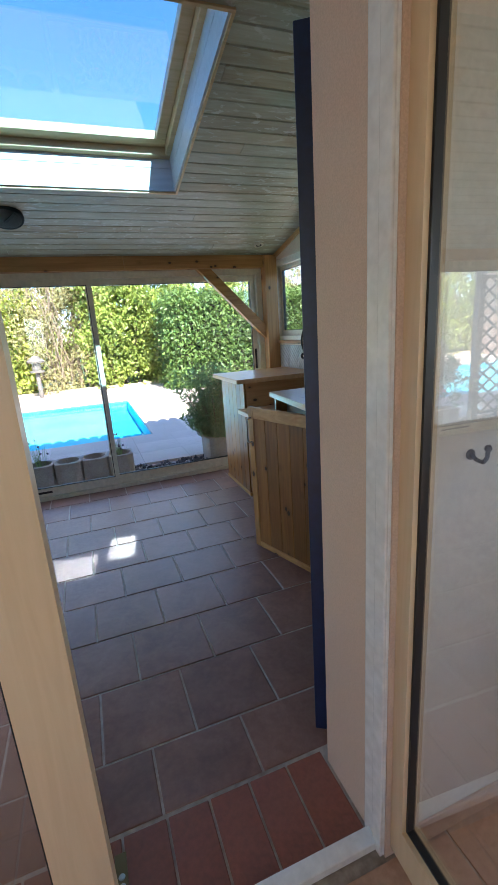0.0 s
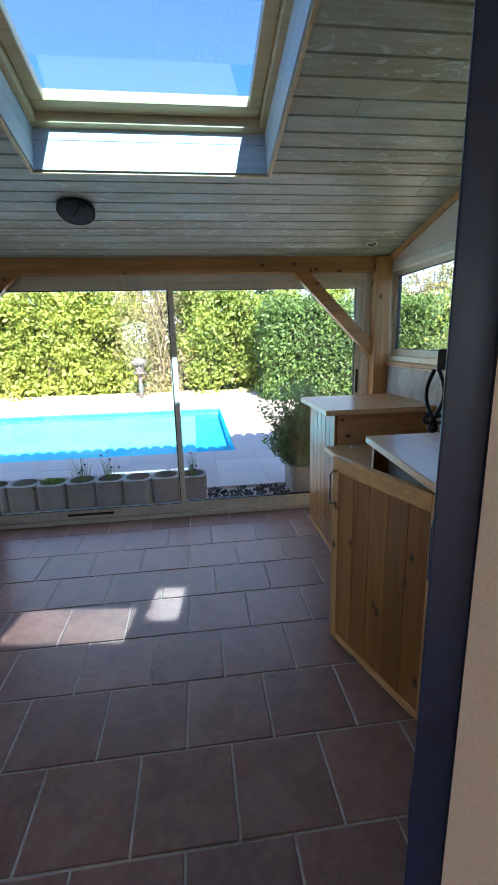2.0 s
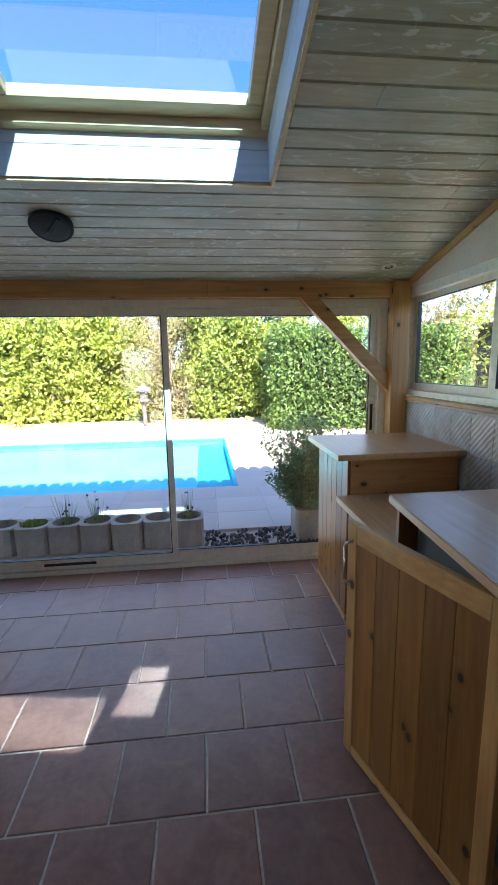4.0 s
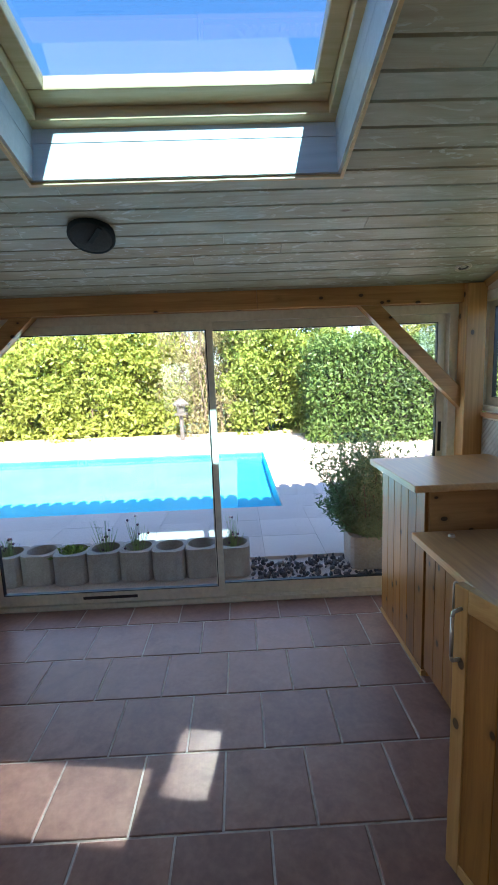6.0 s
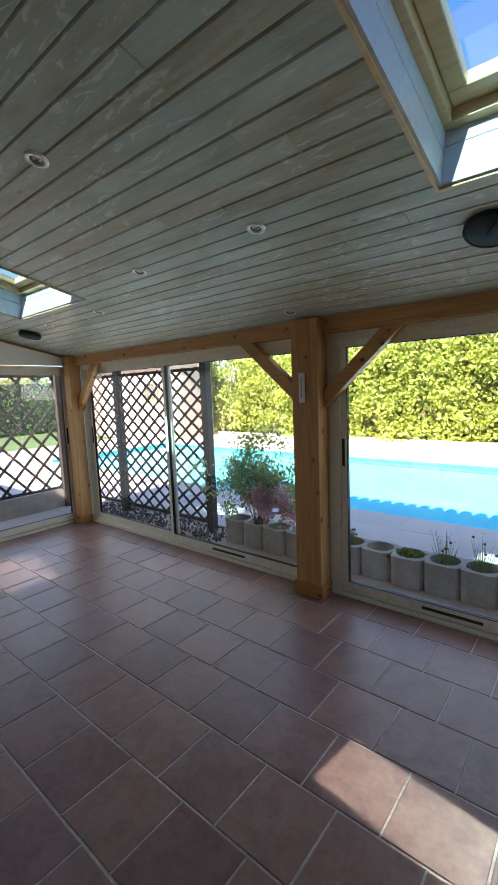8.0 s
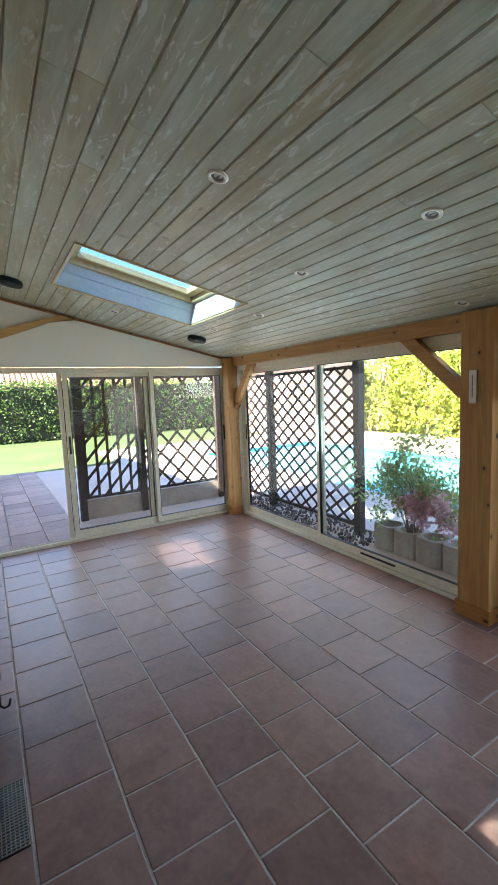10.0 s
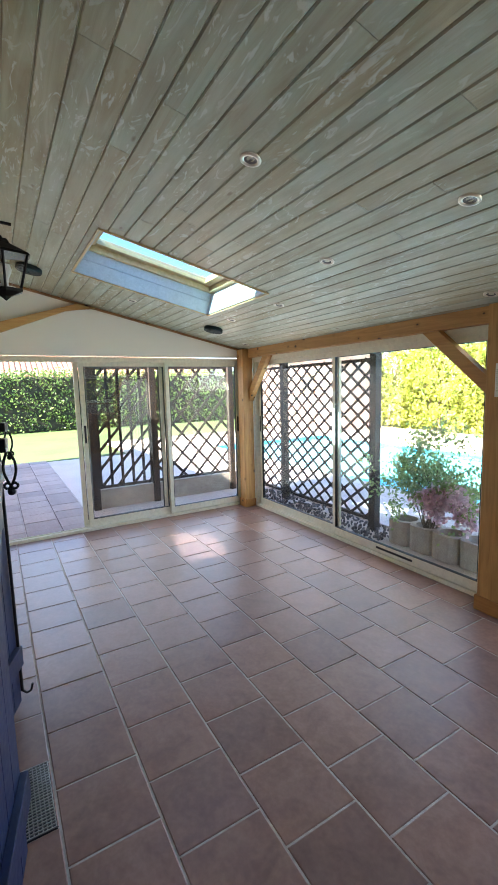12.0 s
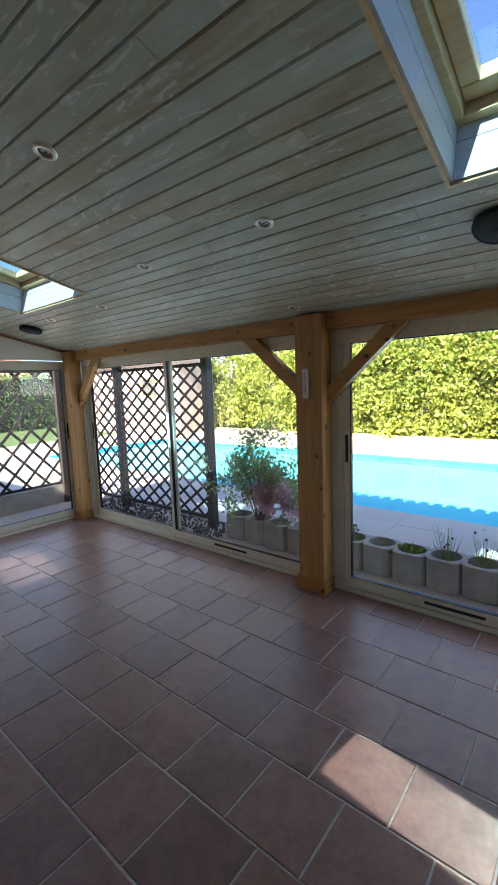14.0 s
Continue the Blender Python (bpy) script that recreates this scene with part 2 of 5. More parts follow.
M_PINE = timber("honey_pine_beam", (0.33, 0.155, 0.045), (0.54, 0.295, 0.1), "x", 0.5)
M_PINE_Z = timber("honey_pine_post", (0.33, 0.155, 0.045), (0.54, 0.295, 0.1), "z", 0.5)
M_PINE_CAB = timber("knotty_pine_planks", (0.2, 0.08, 0.014), (0.36, 0.17, 0.04), "z", 0.36, True, True)
M_PINE_TRIM = timber("pale_pine_trim", (0.42, 0.22, 0.07), (0.58, 0.36, 0.14), "y", 0.4)
M_WORKTOP = timber("varnished_worktop", (0.4, 0.21, 0.085), (0.58, 0.34, 0.15), "y", 0.34, False)
M_PLASTER = speckled("cream_plaster", (0.62, 0.5, 0.37), (0.7, 0.58, 0.44), 2.5, 0.8, 0.08, 70)
M_REVEAL = speckled("peach_plaster", (0.62, 0.45, 0.33), (0.66, 0.49, 0.365), 1.2, 0.7, 0.012, 220)
M_WHITE = speckled("white_wall_paint", (0.7, 0.65, 0.57), (0.76, 0.71, 0.63), 2, 0.6, 0.04, 60)
M_GLASS = glazing("window_glass", (0.985, 0.995, 0.99), 0.035)
# blue tint deepens the sky; the reflection's pink is put into the mirror colour
M_SKYGLASS = glazing("roof_window_glass", (0.6, 0.8, 0.88), 0.12, 0.6, 0.0, (1.0, 0.42, 0.52))
M_DOORGLASS = glazing("door_glass", (0.98, 0.98, 0.97), 0.18, 0.8)
M_DECK = speckled("pale_pool_slab", (0.7, 0.53, 0.45), (0.83, 0.68, 0.59), 1.2, 0.8, 0.1, 40, True, 0.15)
M_DECKJOINT = speckled("slab_joint", (0.6, 0.47, 0.4), (0.72, 0.58, 0.5), 6, 0.9)
M_CONC = speckled("weathered_concrete", (0.36, 0.285, 0.235), (0.56, 0.465, 0.39), 5, 0.9, 0.35, 70)
M_SOIL = speckled("dark_soil", (0.03, 0.02, 0.014), (0.09, 0.06, 0.04), 14, 0.95, 0.5)
M_GRASSBASE = speckled("lawn_ground", (0.035, 0.065, 0.014), (0.075, 0.12, 0.03), 0.6, 0.95, 0.3, 30)
M_LINER = speckled("blue_pool_liner", (0.16, 0.7, 0.86), (0.26, 0.78, 0.9), 1, 0.5, 0.02)
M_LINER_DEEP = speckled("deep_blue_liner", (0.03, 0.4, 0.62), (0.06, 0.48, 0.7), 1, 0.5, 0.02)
M_TRELLIS = speckled("dark_stained_trellis", (0.018, 0.013, 0.012), (0.045, 0.03, 0.026), 6, 0.75, 0.2)
M_ROOFTILE = speckled("clay_roof_tile", (0.3, 0.14, 0.08), (0.5, 0.28, 0.18), 3, 0.85, 0.2, 30)
M_STONE = speckled("grey_stone", (0.06, 0.05, 0.045), (0.16, 0.14, 0.12), 8, 0.9, 0.3)

# ---- plan ----
XW, XE, YH, YS = -5.62, 2.0, 1.05, 4.5          # west glass, east wall, house wall, south frames
TILE, ROW0, COL0 = 0.3615, 2.81, 0.17
SLOPE = 0.228


def ceil_z(y):
    return 2.52 + SLOPE * (3.33 - y)


SKY = ((-0.515, 0.757), (-4.41, -3.25))          # roof window openings along x
SKY_Y = (2.0, 3.34)
TILT_M = Matrix.Rotation(-math.atan(SLOPE), 4, "X")

# ---- ground ----
POOL = (-12.4, 0.845, 7.02, 11.6)
bm = bmesh.new()
xs, ys = (-400, POOL[0] - 0.05, POOL[1] + 0.05, 400), (-400, POOL[2] - 0.05, POOL[3] + 0.05, 400)
vv = [[bm.verts.new((x, y, -0.16)) for x in xs] for y in ys]
for j in range(3):
    for i in range(3):
        if (i, j) != (1, 1):
            bm.faces.new((vv[j][i], vv[j][i + 1], vv[j + 1][i + 1], vv[j + 1][i]))
tagged(part("ground", bm, M_GRASSBASE), "short green lawn around the paved pool terrace", "ground", kind="structure")

# terrace under the slabs
bm = bmesh.new()
for x0, y0, x1, y1 in ((-16, 4.62, 6, POOL[2] - 0.05), (-16, POOL[3] + 0.05, 6, 14.6), (-16, POOL[2], POOL[0] - 0.05, POOL[3]), (POOL[1] + 0.05, POOL[2], 6, POOL[3])):
    box(bm, x0, y0, -0.15, x1, y1, -0.075)
tagged(part("pavement", bm, M_DECKJOINT), "pale pinkish concrete slab terrace around the pool", "terrace", kind="structure")

# pool basin and water
pool = thing("swimming_pool", "rectangular swimming pool with bright blue liner in a paved terrace", "swimming pool")
bm = bmesh.new()
x0, x1, y0, y1 = POOL
# basin made shallow to suit the camera's view; darker liner stands for deep water
box(bm, x0 - 0.02, y0 - 0.02, -0.40, x1 + 0.02, y1 + 0.02, -0.34)
for a in ((x0 - 0.04, y0 - 0.04, x0, y1 + 0.04), (x1, y0 - 0.04, x1 + 0.04, y1 + 0.04), (x0, y0 - 0.04, x1, y0), (x0, y1, x1, y1 + 0.04)):
    box(bm, a[0], a[1], -0.39, a[2], a[3], -0.088)
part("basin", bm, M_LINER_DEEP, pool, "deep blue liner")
part("cover", bx(x0 + 0.02, y0 + 0.02, -0.3395, x1 - 0.62, y1 - 0.05, -0.25, bevel=0.004), M_LINER, pool, "pale blue slab under the water in place of a cover")
bm = bmesh.new()
n = 40
g = [[bm.verts.new((x0 + (x1 - x0) * i / n, y0 + (y1 - y0) * j / n, -0.14)) for i in range(n + 1)] for j in range(n + 1)]
for j in range(n):
    for i in range(n):
        bm.faces.new((g[j][i], g[j][i + 1], g[j + 1][i + 1], g[j + 1][i]))
M_WATER = glazing("pool_water", (0.6, 0.95, 0.99), 0.02, 0.18, 0.05)
water = part("water", bm, M_WATER, pool, "clear still pool water")
water.visible_shadow = False

# ---- veranda floor base ----
tagged(part("floor", bx(XW - 0.05, 0.8, -0.15, XE + 0.1, 4.62, -0.0035), M_GROUT), "terracotta tiled veranda floor with pale joints", "floor", kind="structure")
tagged(part("floor_house", bx(-3.0, -3.0, -0.15, 3.0, 0.8, -0.006), M_GROUT), "beige tiled floor of the house", "floor", kind="structure")

# ---- house wall with the door opening ----
DX0, DX1, DZ = -1.02, 0.585, 2.3
bm = bmesh.new()
# this stretch runs on unseen to x -13, added to shade the garden path
box(bm, -13.0, 0.72, -0.15, DX0, YH, 3.4)
box(bm, DX1, 0.72, -0.15, 3.0, YH, 3.4)
box(bm, DX0, 0.72, DZ, DX1, YH, 3.4)
tagged(part("wall_house", bm, M_REVEAL), "peach plastered house wall with a door opening", "wall", kind="structure")
# skins: white paint towards the house room
bm = bmesh.new()
box(bm, -3.0, 0.712, 0.0, DX0 - 0.07, 0.717, 2.6)
box(bm, DX1 + 0.07, 0.712, 0.0, 3.0, 0.717, 2.6)
# east and south walls have unseen openings, made for the room's fill lamps
for a in ((-3.0, 0, -2.2, 2.6), (-0.6, 0, 0.72, 2.6), (-2.2, 0, -0.6, 0.9), (-2.2, 2.1, -0.6, 2.6)):
    box(bm, 3.0, a[0], a[1], 3.1, a[2], a[3])
box(bm, -3.1, -3.0, 0, -3.0, 0.72, 2.6)
for a in ((-3.1, 0, -2.35, 2.6), (-0.85, 0, 3.1, 2.6), (-2.35, 0, -0.85, 0.9), (-2.35, 2.1, -0.85, 2.6)):
    box(bm, a[0], -3.1, a[1], a[2], -3.0, a[3])
tagged(part("wall_room", bm, M_WHITE), "white painted walls of the room behind the door", "wall", kind="structure")
tagged(part("ceiling_room", bx(-3.1, -3.1, 2.6, 3.1, 0.72, 2.7), M_WHITE), "plain white ceiling", "ceiling", kind="structure")

# ---- east wall with its strip window ----
WZ0, WZ1 = 1.4, 2.21
bm = bmesh.new()
box(bm, XE, YH, -0.15, XE + 0.18, 4.62, WZ0 - 0.03)
m_gable = [(YH, WZ1), (4.62, WZ1), (4.62, ceil_z(4.62) + 0.15), (YH, ceil_z(YH) + 0.15)]
prism(bm, m_gable, 0.18, Matrix.Translation((XE + 0.18, 0, 0)) @ Matrix.Rotation(radians(90), 4, "Z"))
box(bm, XE, YH, WZ0 - 0.03, XE + 0.18, 1.6, WZ1)
tagged(part("wall_east", bm, M_PLASTER), "cream plastered gable wall above a strip window", "wall", kind="structure")

# ---- west gable ----
bm = bmesh.new()
prism(bm, [(YH, 2.16), (4.62, 2.16), (4.62, ceil_z(4.62) + 0.15), (YH, ceil_z(YH) + 0.15)], 0.1,
      Matrix.Translation((XW + 0.02, 0, 0)) @ Matrix.Rotation(radians(90), 4, "Z"))
tagged(part("wall_west", bm, mat("white_gable_panel", (0.78, 0.76, 0.7), 0.3)), "glossy white gable panel over the sliding doors", "wall", kind="structure")

# ---- roof: closing slab with holes, tile eave ----
bm = bmesh.new()
xcuts = [-6.1, SKY[1][0] - 0.1, SKY[1][1] + 0.1, SKY[0][0] - 0.1, SKY[0][1] + 0.1, 2.4]
ycuts = [0.9, SKY_Y[0] - 0.1, SKY_Y[1] + 0.1, 4.85]
for i in range(5):
    for j in range(3):
        if j == 1 and i in (1, 3):
            continue
        xa, xb, ya, yb = xcuts[i], xcuts[i + 1], ycuts[j], ycuts[j + 1]
        v = [bm.verts.new((x, y, ceil_z(y) + dz)) for dz in (0.06, 0.17) for y in (ya, yb) for x in (xa, xb)]
        for q in ((0, 2, 3, 1), (4, 5, 7, 6), (0, 1, 5, 4), (2, 6, 7, 3), (0, 4, 6, 2), (1, 3, 7, 5)):
            bm.faces.new([v[k] for k in q])
roof = tagged(part("roof", bm, M_ROOFTILE), "lean-to roof of the veranda with clay tiles", "roof", kind="structure")
bm = bmesh.new()
# unseen tile edge, flattened and run out so its scalloped shadow reaches the pool
for i in range(41):
    x = -6.0 + i * 0.205
    rod(bm, (x, 3.6, ceil_z(3.6) + 0.19), (x, 4.5, ceil_z(4.5) + 0.19), 0.085, 8)
    rod(bm, (x, 4.5, ceil_z(4.5) + 0.19), (x, 5.4, ceil_z(4.5) + 0.13), 0.085, 8)
part("tile_edge", bm, M_ROOFTILE, roof)
part("eave", bx(-6.1, 4.6, 2.36, 2.4, 5.3, 2.4), M_ROOFTILE, roof)

# ---- lambris ceiling: boards with open joints, one mesh ----
def limed():
    m = mat("limed_grey_boards", (0.4, 0.38, 0.32), 0.5)
    t = Tree(m)
    q = t.t.nodes.new("ShaderNodeMath")
    q.operation = "MULTIPLY"
    q.inputs[1].default_value = 41.0
    t.link(t.island(), q.inputs[0])
    n = t.t.nodes.new("ShaderNodeVectorMath")
    n.operation = "ADD"
    t.link(t.mapping((0.5, 6, 6)), n.inputs[0])
    t.link(q.outputs[0], n.inputs[1])
    g = t.noise(2.4, 7, n.outputs[0], 0.62, 2.4)
    v2 = t.t.nodes.new("ShaderNodeVectorMath")
    v2.operation = "ADD"
    t.link(t.mapping((1.0, 3.2, 3.2)), v2.inputs[0])
    t.link(q.outputs[0], v2.inputs[1])
    broad = t.noise(1.6, 3, v2.outputs[0], 0.5, 0.8)
    c = t.ramp(broad, [(0.3, (0.27, 0.245, 0.165)), (0.45, (0.335, 0.335, 0.25)), (0.58, (0.385, 0.415, 0.345)), (0.74, (0.45, 0.5, 0.455))])
    c = t.mix(0.3, c, t.ramp(g, [(0.3, (0.19, 0.17, 0.12)), (0.5, (0.38, 0.37, 0.31)), (0.75, (0.55, 0.58, 0.55))]))
    c = t.mix(1.0, c, t.ramp(t.island(), [(0, (0.86, 0.81, 0.69)), (0.3, (1.0, 0.95, 0.84)), (0.5, (0.9, 0.94, 0.91)), (1, (1.05, 1.09, 1.07))]), "MULTIPLY")
    # limewash left standing in swirls and dabs
    swirl = t.noise(4.2, 4, v2.outputs[0], 0.55, 3.0)
    patch = t.noise(1.3, 2, t.mapping((1.0, 2.0, 2.0)))
    k = t.t.nodes.new("ShaderNodeMath")
    k.operation = "MULTIPLY"
    t.link(t.ramp(swirl, [(0.57, (0, 0, 0)), (0.63, (1, 1, 1))]), k.inputs[0])
    t.link(t.ramp(patch, [(0.38, (0.15, 0.15, 0.15)), (0.56, (0.65, 0.65, 0.65))]), k.inputs[1])
    c = t.mix(k.outputs[0], c, (0.58, 0.65, 0.62))
    kn = t.t.nodes.new("ShaderNodeTexVoronoi")
    kn.inputs["Scale"].default_value = 1.0
    t.link(t.mapping((2.2, 6, 6)), kn.inputs["Vector"])
    c = t.mix(t.ramp(kn.outputs["Distance"], [(0.03, (0.8, 0.8, 0.8)), (0.075, (0, 0, 0))]), c, (0.12, 0.08, 0.045))
    t.colour(c)
    t.bump(g, 0.25, 0.004)
    t.rough(g, 0.38, 0.6)
    return m


M_LIMED = limed()
BOARD = 0.1062
rng = random.Random(4)
cs = math.cos(math.atan(SLOPE))
bm = bmesh.new()
y = 2.256 + 21 * BOARD
while y > YH - 0.02:
    ya, yb = y - BOARD + 0.0025, y
    cuts = [XW - 0.05]
    while cuts[-1] < XE + 0.02:
        cuts.append(min(XE + 0.02, cuts[-1] + rng.uniform(1.4, 3.2)))
    # a board is notched where it meets a roof window
    marks = [ya] + [q for q in SKY_Y if ya < q < yb] + [yb]
    for yl, yr in zip(marks, marks[1:]):
        inside = SKY_Y[0] - 0.001 < (yl + yr) / 2 < SKY_Y[1] + 0.001
        for xa, xb in zip(cuts, cuts[1:]):
            spans = [(xa + 0.001, xb - 0.001)]
            if inside:
                for s0, s1 in SKY:
                    spans = [p for a, b in spans for p in ((a, min(b, s0)), (max(a, s1), b)) if p[1] - p[0] > 0.005]
            for a, b in spans:
                e0, e1 = (0.005 if yl == ya else 0.0), (0.005 if yr == yb else 0.0)
                lo = [(a, yl + e0, 0), (b, yl + e0, 0), (b, yr - e1, 0), (a, yr - e1, 0)]
                hi = [(a, yl, 0.006), (b, yl, 0.006), (b, yr, 0.006), (a, yr, 0.006)]
                up = [(p[0], p[1], 0.02) for p in hi]
                r = [[bm.verts.new((x, yy, ceil_z(yy) + h)) for x, yy, h in ring] for ring in (lo, hi, up)]
                bm.faces.new(r[0])
                for A, B in zip(r, r[1:]):
                    for k in range(4):
                        bm.faces.new((A[k], A[(k + 1) % 4], B[(k + 1) % 4], B[k]))
    y -= BOARD
# pale sheet behind the joints, light caught on groove edges put into its colour
tagged(part("ceiling", bm, M_LIMED), "sloping ceiling of limed grey tongue-and-groove boards", "ceiling", kind="structure")
bm = bmesh.new()
for i in range(5):
    for j in range(3):
        if j == 1 and i in (1, 3):
            continue
        xc = [XW - 0.06, SKY[1][0] - 0.012, SKY[1][1] + 0.012, SKY[0][0] - 0.012, SKY[0][1] + 0.012, XE + 0.05]
        yc = [YH - 0.03, SKY_Y[0] - 0.012, SKY_Y[1] + 0.012, 4.6]
        bm.faces.new([bm.verts.new((x, yy, ceil_z(yy) + 0.0085)) for x, yy in
                      ((xc[i], yc[j]), (xc[i + 1], yc[j]), (xc[i + 1], yc[j + 1]), (xc[i], yc[j + 1]))])
tagged(part("ceiling_backing", bm, mat("groove_highlight_tone", (0.68, 0.68, 0.6), 0.7)), "pale sheet behind the joints, groove highlights put into its colour", "ceiling", kind="structure")


# ---- roof windows ----
M_LINING = timber("white_lining_boards", (0.42, 0.44, 0.44), (0.54, 0.56, 0.56), "x", 0.4, False)
M_SASH = timber("pale_pine_sash", (0.5, 0.36, 0.17), (0.66, 0.5, 0.28), "x", 0.35, False)


def roof_window(x0, x1, k):
    y0, y1 = SKY_Y
    org = Vector((x0, y0, ceil_z(y0)))
    m = Matrix.Translation(org) @ TILT_M
    w, d = x1 - x0, (y1 - y0) / cs
    ob = thing("roof_window", "pine-framed roof window in a white boarded shaft", "roof window", "roof windows")
    D = 0.27
    for nm, a in (("lining", (0.012, d - 0.012, 0.0, w - 0.012, d, 0.155)), ("lining", (0.012, 0, 0.0, w - 0.012, 0.012, D))):
        part(nm, bx(*a, m=m), M_LINING, ob, "white-painted boards")
    part("lining", bx(0.012, d - 0.013, 0.158, w - 0.012, d, D, m=m), M_LINING, ob, "white-painted boards")
    for xa in (0, w - 0.012):
        part("lining", bx(xa, 0, 0.0, xa + 0.012, d, 0.13, m=m), M_LINING, ob)
        part("lining", bx(xa, 0, 0.133, xa + 0.012, d, D, m=m), M_LINING, ob)
    # pale edge strip round the opening
    bm = bmesh.new()
    for a in ((-0.006, d, -0.012, w + 0.006, d + 0.014, 0.01), (-0.006, -0.014, -0.012, w + 0.006, 0, 0.01),
              (-0.014, -0.014, -0.012, 0.0, d + 0.014, 0.01), (w, -0.014, -0.012, w + 0.014, d + 0.014, 0.01)):
        box(bm, *a, m=m)
    part("edge_strip", bm, M_SASH, ob, "pale pine edge strip")
    # outer frame and sash
    bm = bmesh.new()
    for a in ((0.0, d - 0.055, D - 0.05, w, d, D + 0.05), (0.0, 0.0, D - 0.05, w, 0.055, D + 0.05),
              (0.0, 0.055, D - 0.05, 0.045, d - 0.055, D + 0.05), (w - 0.045, 0.055, D - 0.05, w, d - 0.055, D + 0.05)):
        box(bm, *a, m=m, bevel=0.004)
    part("frame", bm, M_SASH, ob, "varnished pine frame")
    bm = bmesh.new()
    for a in ((0.047, d - 0.14, D + 0.0, w - 0.047, d - 0.057, D + 0.06), (0.047, 0.057, D, w - 0.047, 0.14, D + 0.06),
              (0.047, 0.142, D, 0.115, d - 0.142, D + 0.06), (w - 0.115, 0.142, D, w - 0.047, d - 0.142, D + 0.06)):
        box(bm, *a, m=m, bevel=0.005)
    part("sash", bm, M_SASH, ob, "varnished pine sash")
    part("pane", bx(0.1, 0.12, D + 0.03, w - 0.1, d - 0.12, D + 0.034, m=m), M_SKYGLASS, ob, "blue-tinted glass with a pink mirror colour")
    bm = bmesh.new()
    for a in ((-0.06, d, D - 0.1, w + 0.06, d + 0.06, D + 0.09), (-0.06, -0.1, D - 0.1, w + 0.06, 0, D + 0.09),
              (-0.06, 0, D - 0.1, 0, d, D + 0.09), (w, 0, D - 0.1, w + 0.06, d, D + 0.09)):
        box(bm, *a, m=m)
    part("flashing", bm, mat("grey_flashing", (0.09, 0.09, 0.095), 0.5, 0.3), ob, "grey metal flashing")
    return ob


for k, (a, b) in enumerate(SKY):
    roof_window(a, b, k)

# ---- timber frame ----
beam = thing("beam", "honey-coloured pine wall plate over the sliding doors", "beam", kind="structure")
for xa, xb in ((XW - 0.05, -1.805), (-1.803, 0.449), (0.451, XE)):
    part("timber", bx(xa, 4.42, 2.15, xb, 4.56, 2.33, bevel=0.004), M_PINE, beam)


M_SKIRT = timber("red_pine_skirting", (0.3, 0.12, 0.03), (0.46, 0.21, 0.06), "x", 0.45)


def post(x0, x1, y0, y1, label, plinth):
    ob = thing("post", label, "post", "pine posts")
    part("shaft", bx(x0, y0, 0.0, x1, y1, ceil_z((y0 + y1) / 2) - 0.004, bevel=0.006), M_PINE_Z, ob)
    if plinth:
        e = 0.014
        part("skirting", bx(x0 - e, y0 - e, 0, x1 + e, y1, 0.115, bevel=0.003), M_SKIRT, ob, "darker pine skirting round the foot")
    return ob


post(-1.925, -1.685, 4.335, 4.49, "square honey pine post with pine skirting at its foot", True)
post(1.86, XE - 0.004, 4.37, 4.49, "pine corner post beside the kitchen wall", False)
post(XW + 0.03, -5.43, 4.33, 4.49, "pine corner post between the sliding doors", True)


def brace(xa, za, xb, zb, w=0.1):
    """A slanted strut between the post side at (xa, za) and the beam at (xb, zb), its ends cut flush."""
    ob = thing("brace", "slanted pine knee brace between post and beam", "brace", "knee braces")
    s = 1 if xb > xa else -1
    t = abs(zb - za) / abs(xb - xa)
    k = w * math.hypot(1, t)
    pts = [(xa, za - k * 0.5), (xb + s * k / t * 0.5, zb), (xb - s * k / t * 0.5, zb), (xa, za + k * 0.5)]
    part("strut", prism(bmesh.new(), pts, 0.075, Matrix.Translation((0, 4.425, 0))), M_PINE, ob)
    return ob


brace(-1.687, 1.64, -1.13, 2.148)
brace(1.862, 1.50, 1.22, 2.148)
brace(-1.923, 1.66, -2.47, 2.148)
brace(-5.432, 1.62, -4.99, 2.148)

# ---- sliding doors ----
def rails(bm, x0, x1, z0, z1, wl, wr, wb, wt, ya, yb, m=None):
    """A rectangular frame: left and right stiles, bottom and top rails."""
    box(bm, x0, ya, z0, x0 + wl, yb, z1, m)
    box(bm, x1 - wr, ya, z0, x1, yb, z1, m)
    box(bm, x0 + wl, ya, z0, x1 - wr, yb, z0 + wb, m)
    box(bm, x0 + wl, ya, z1 - wt, x1 - wr, yb, z1, m)
    return bm


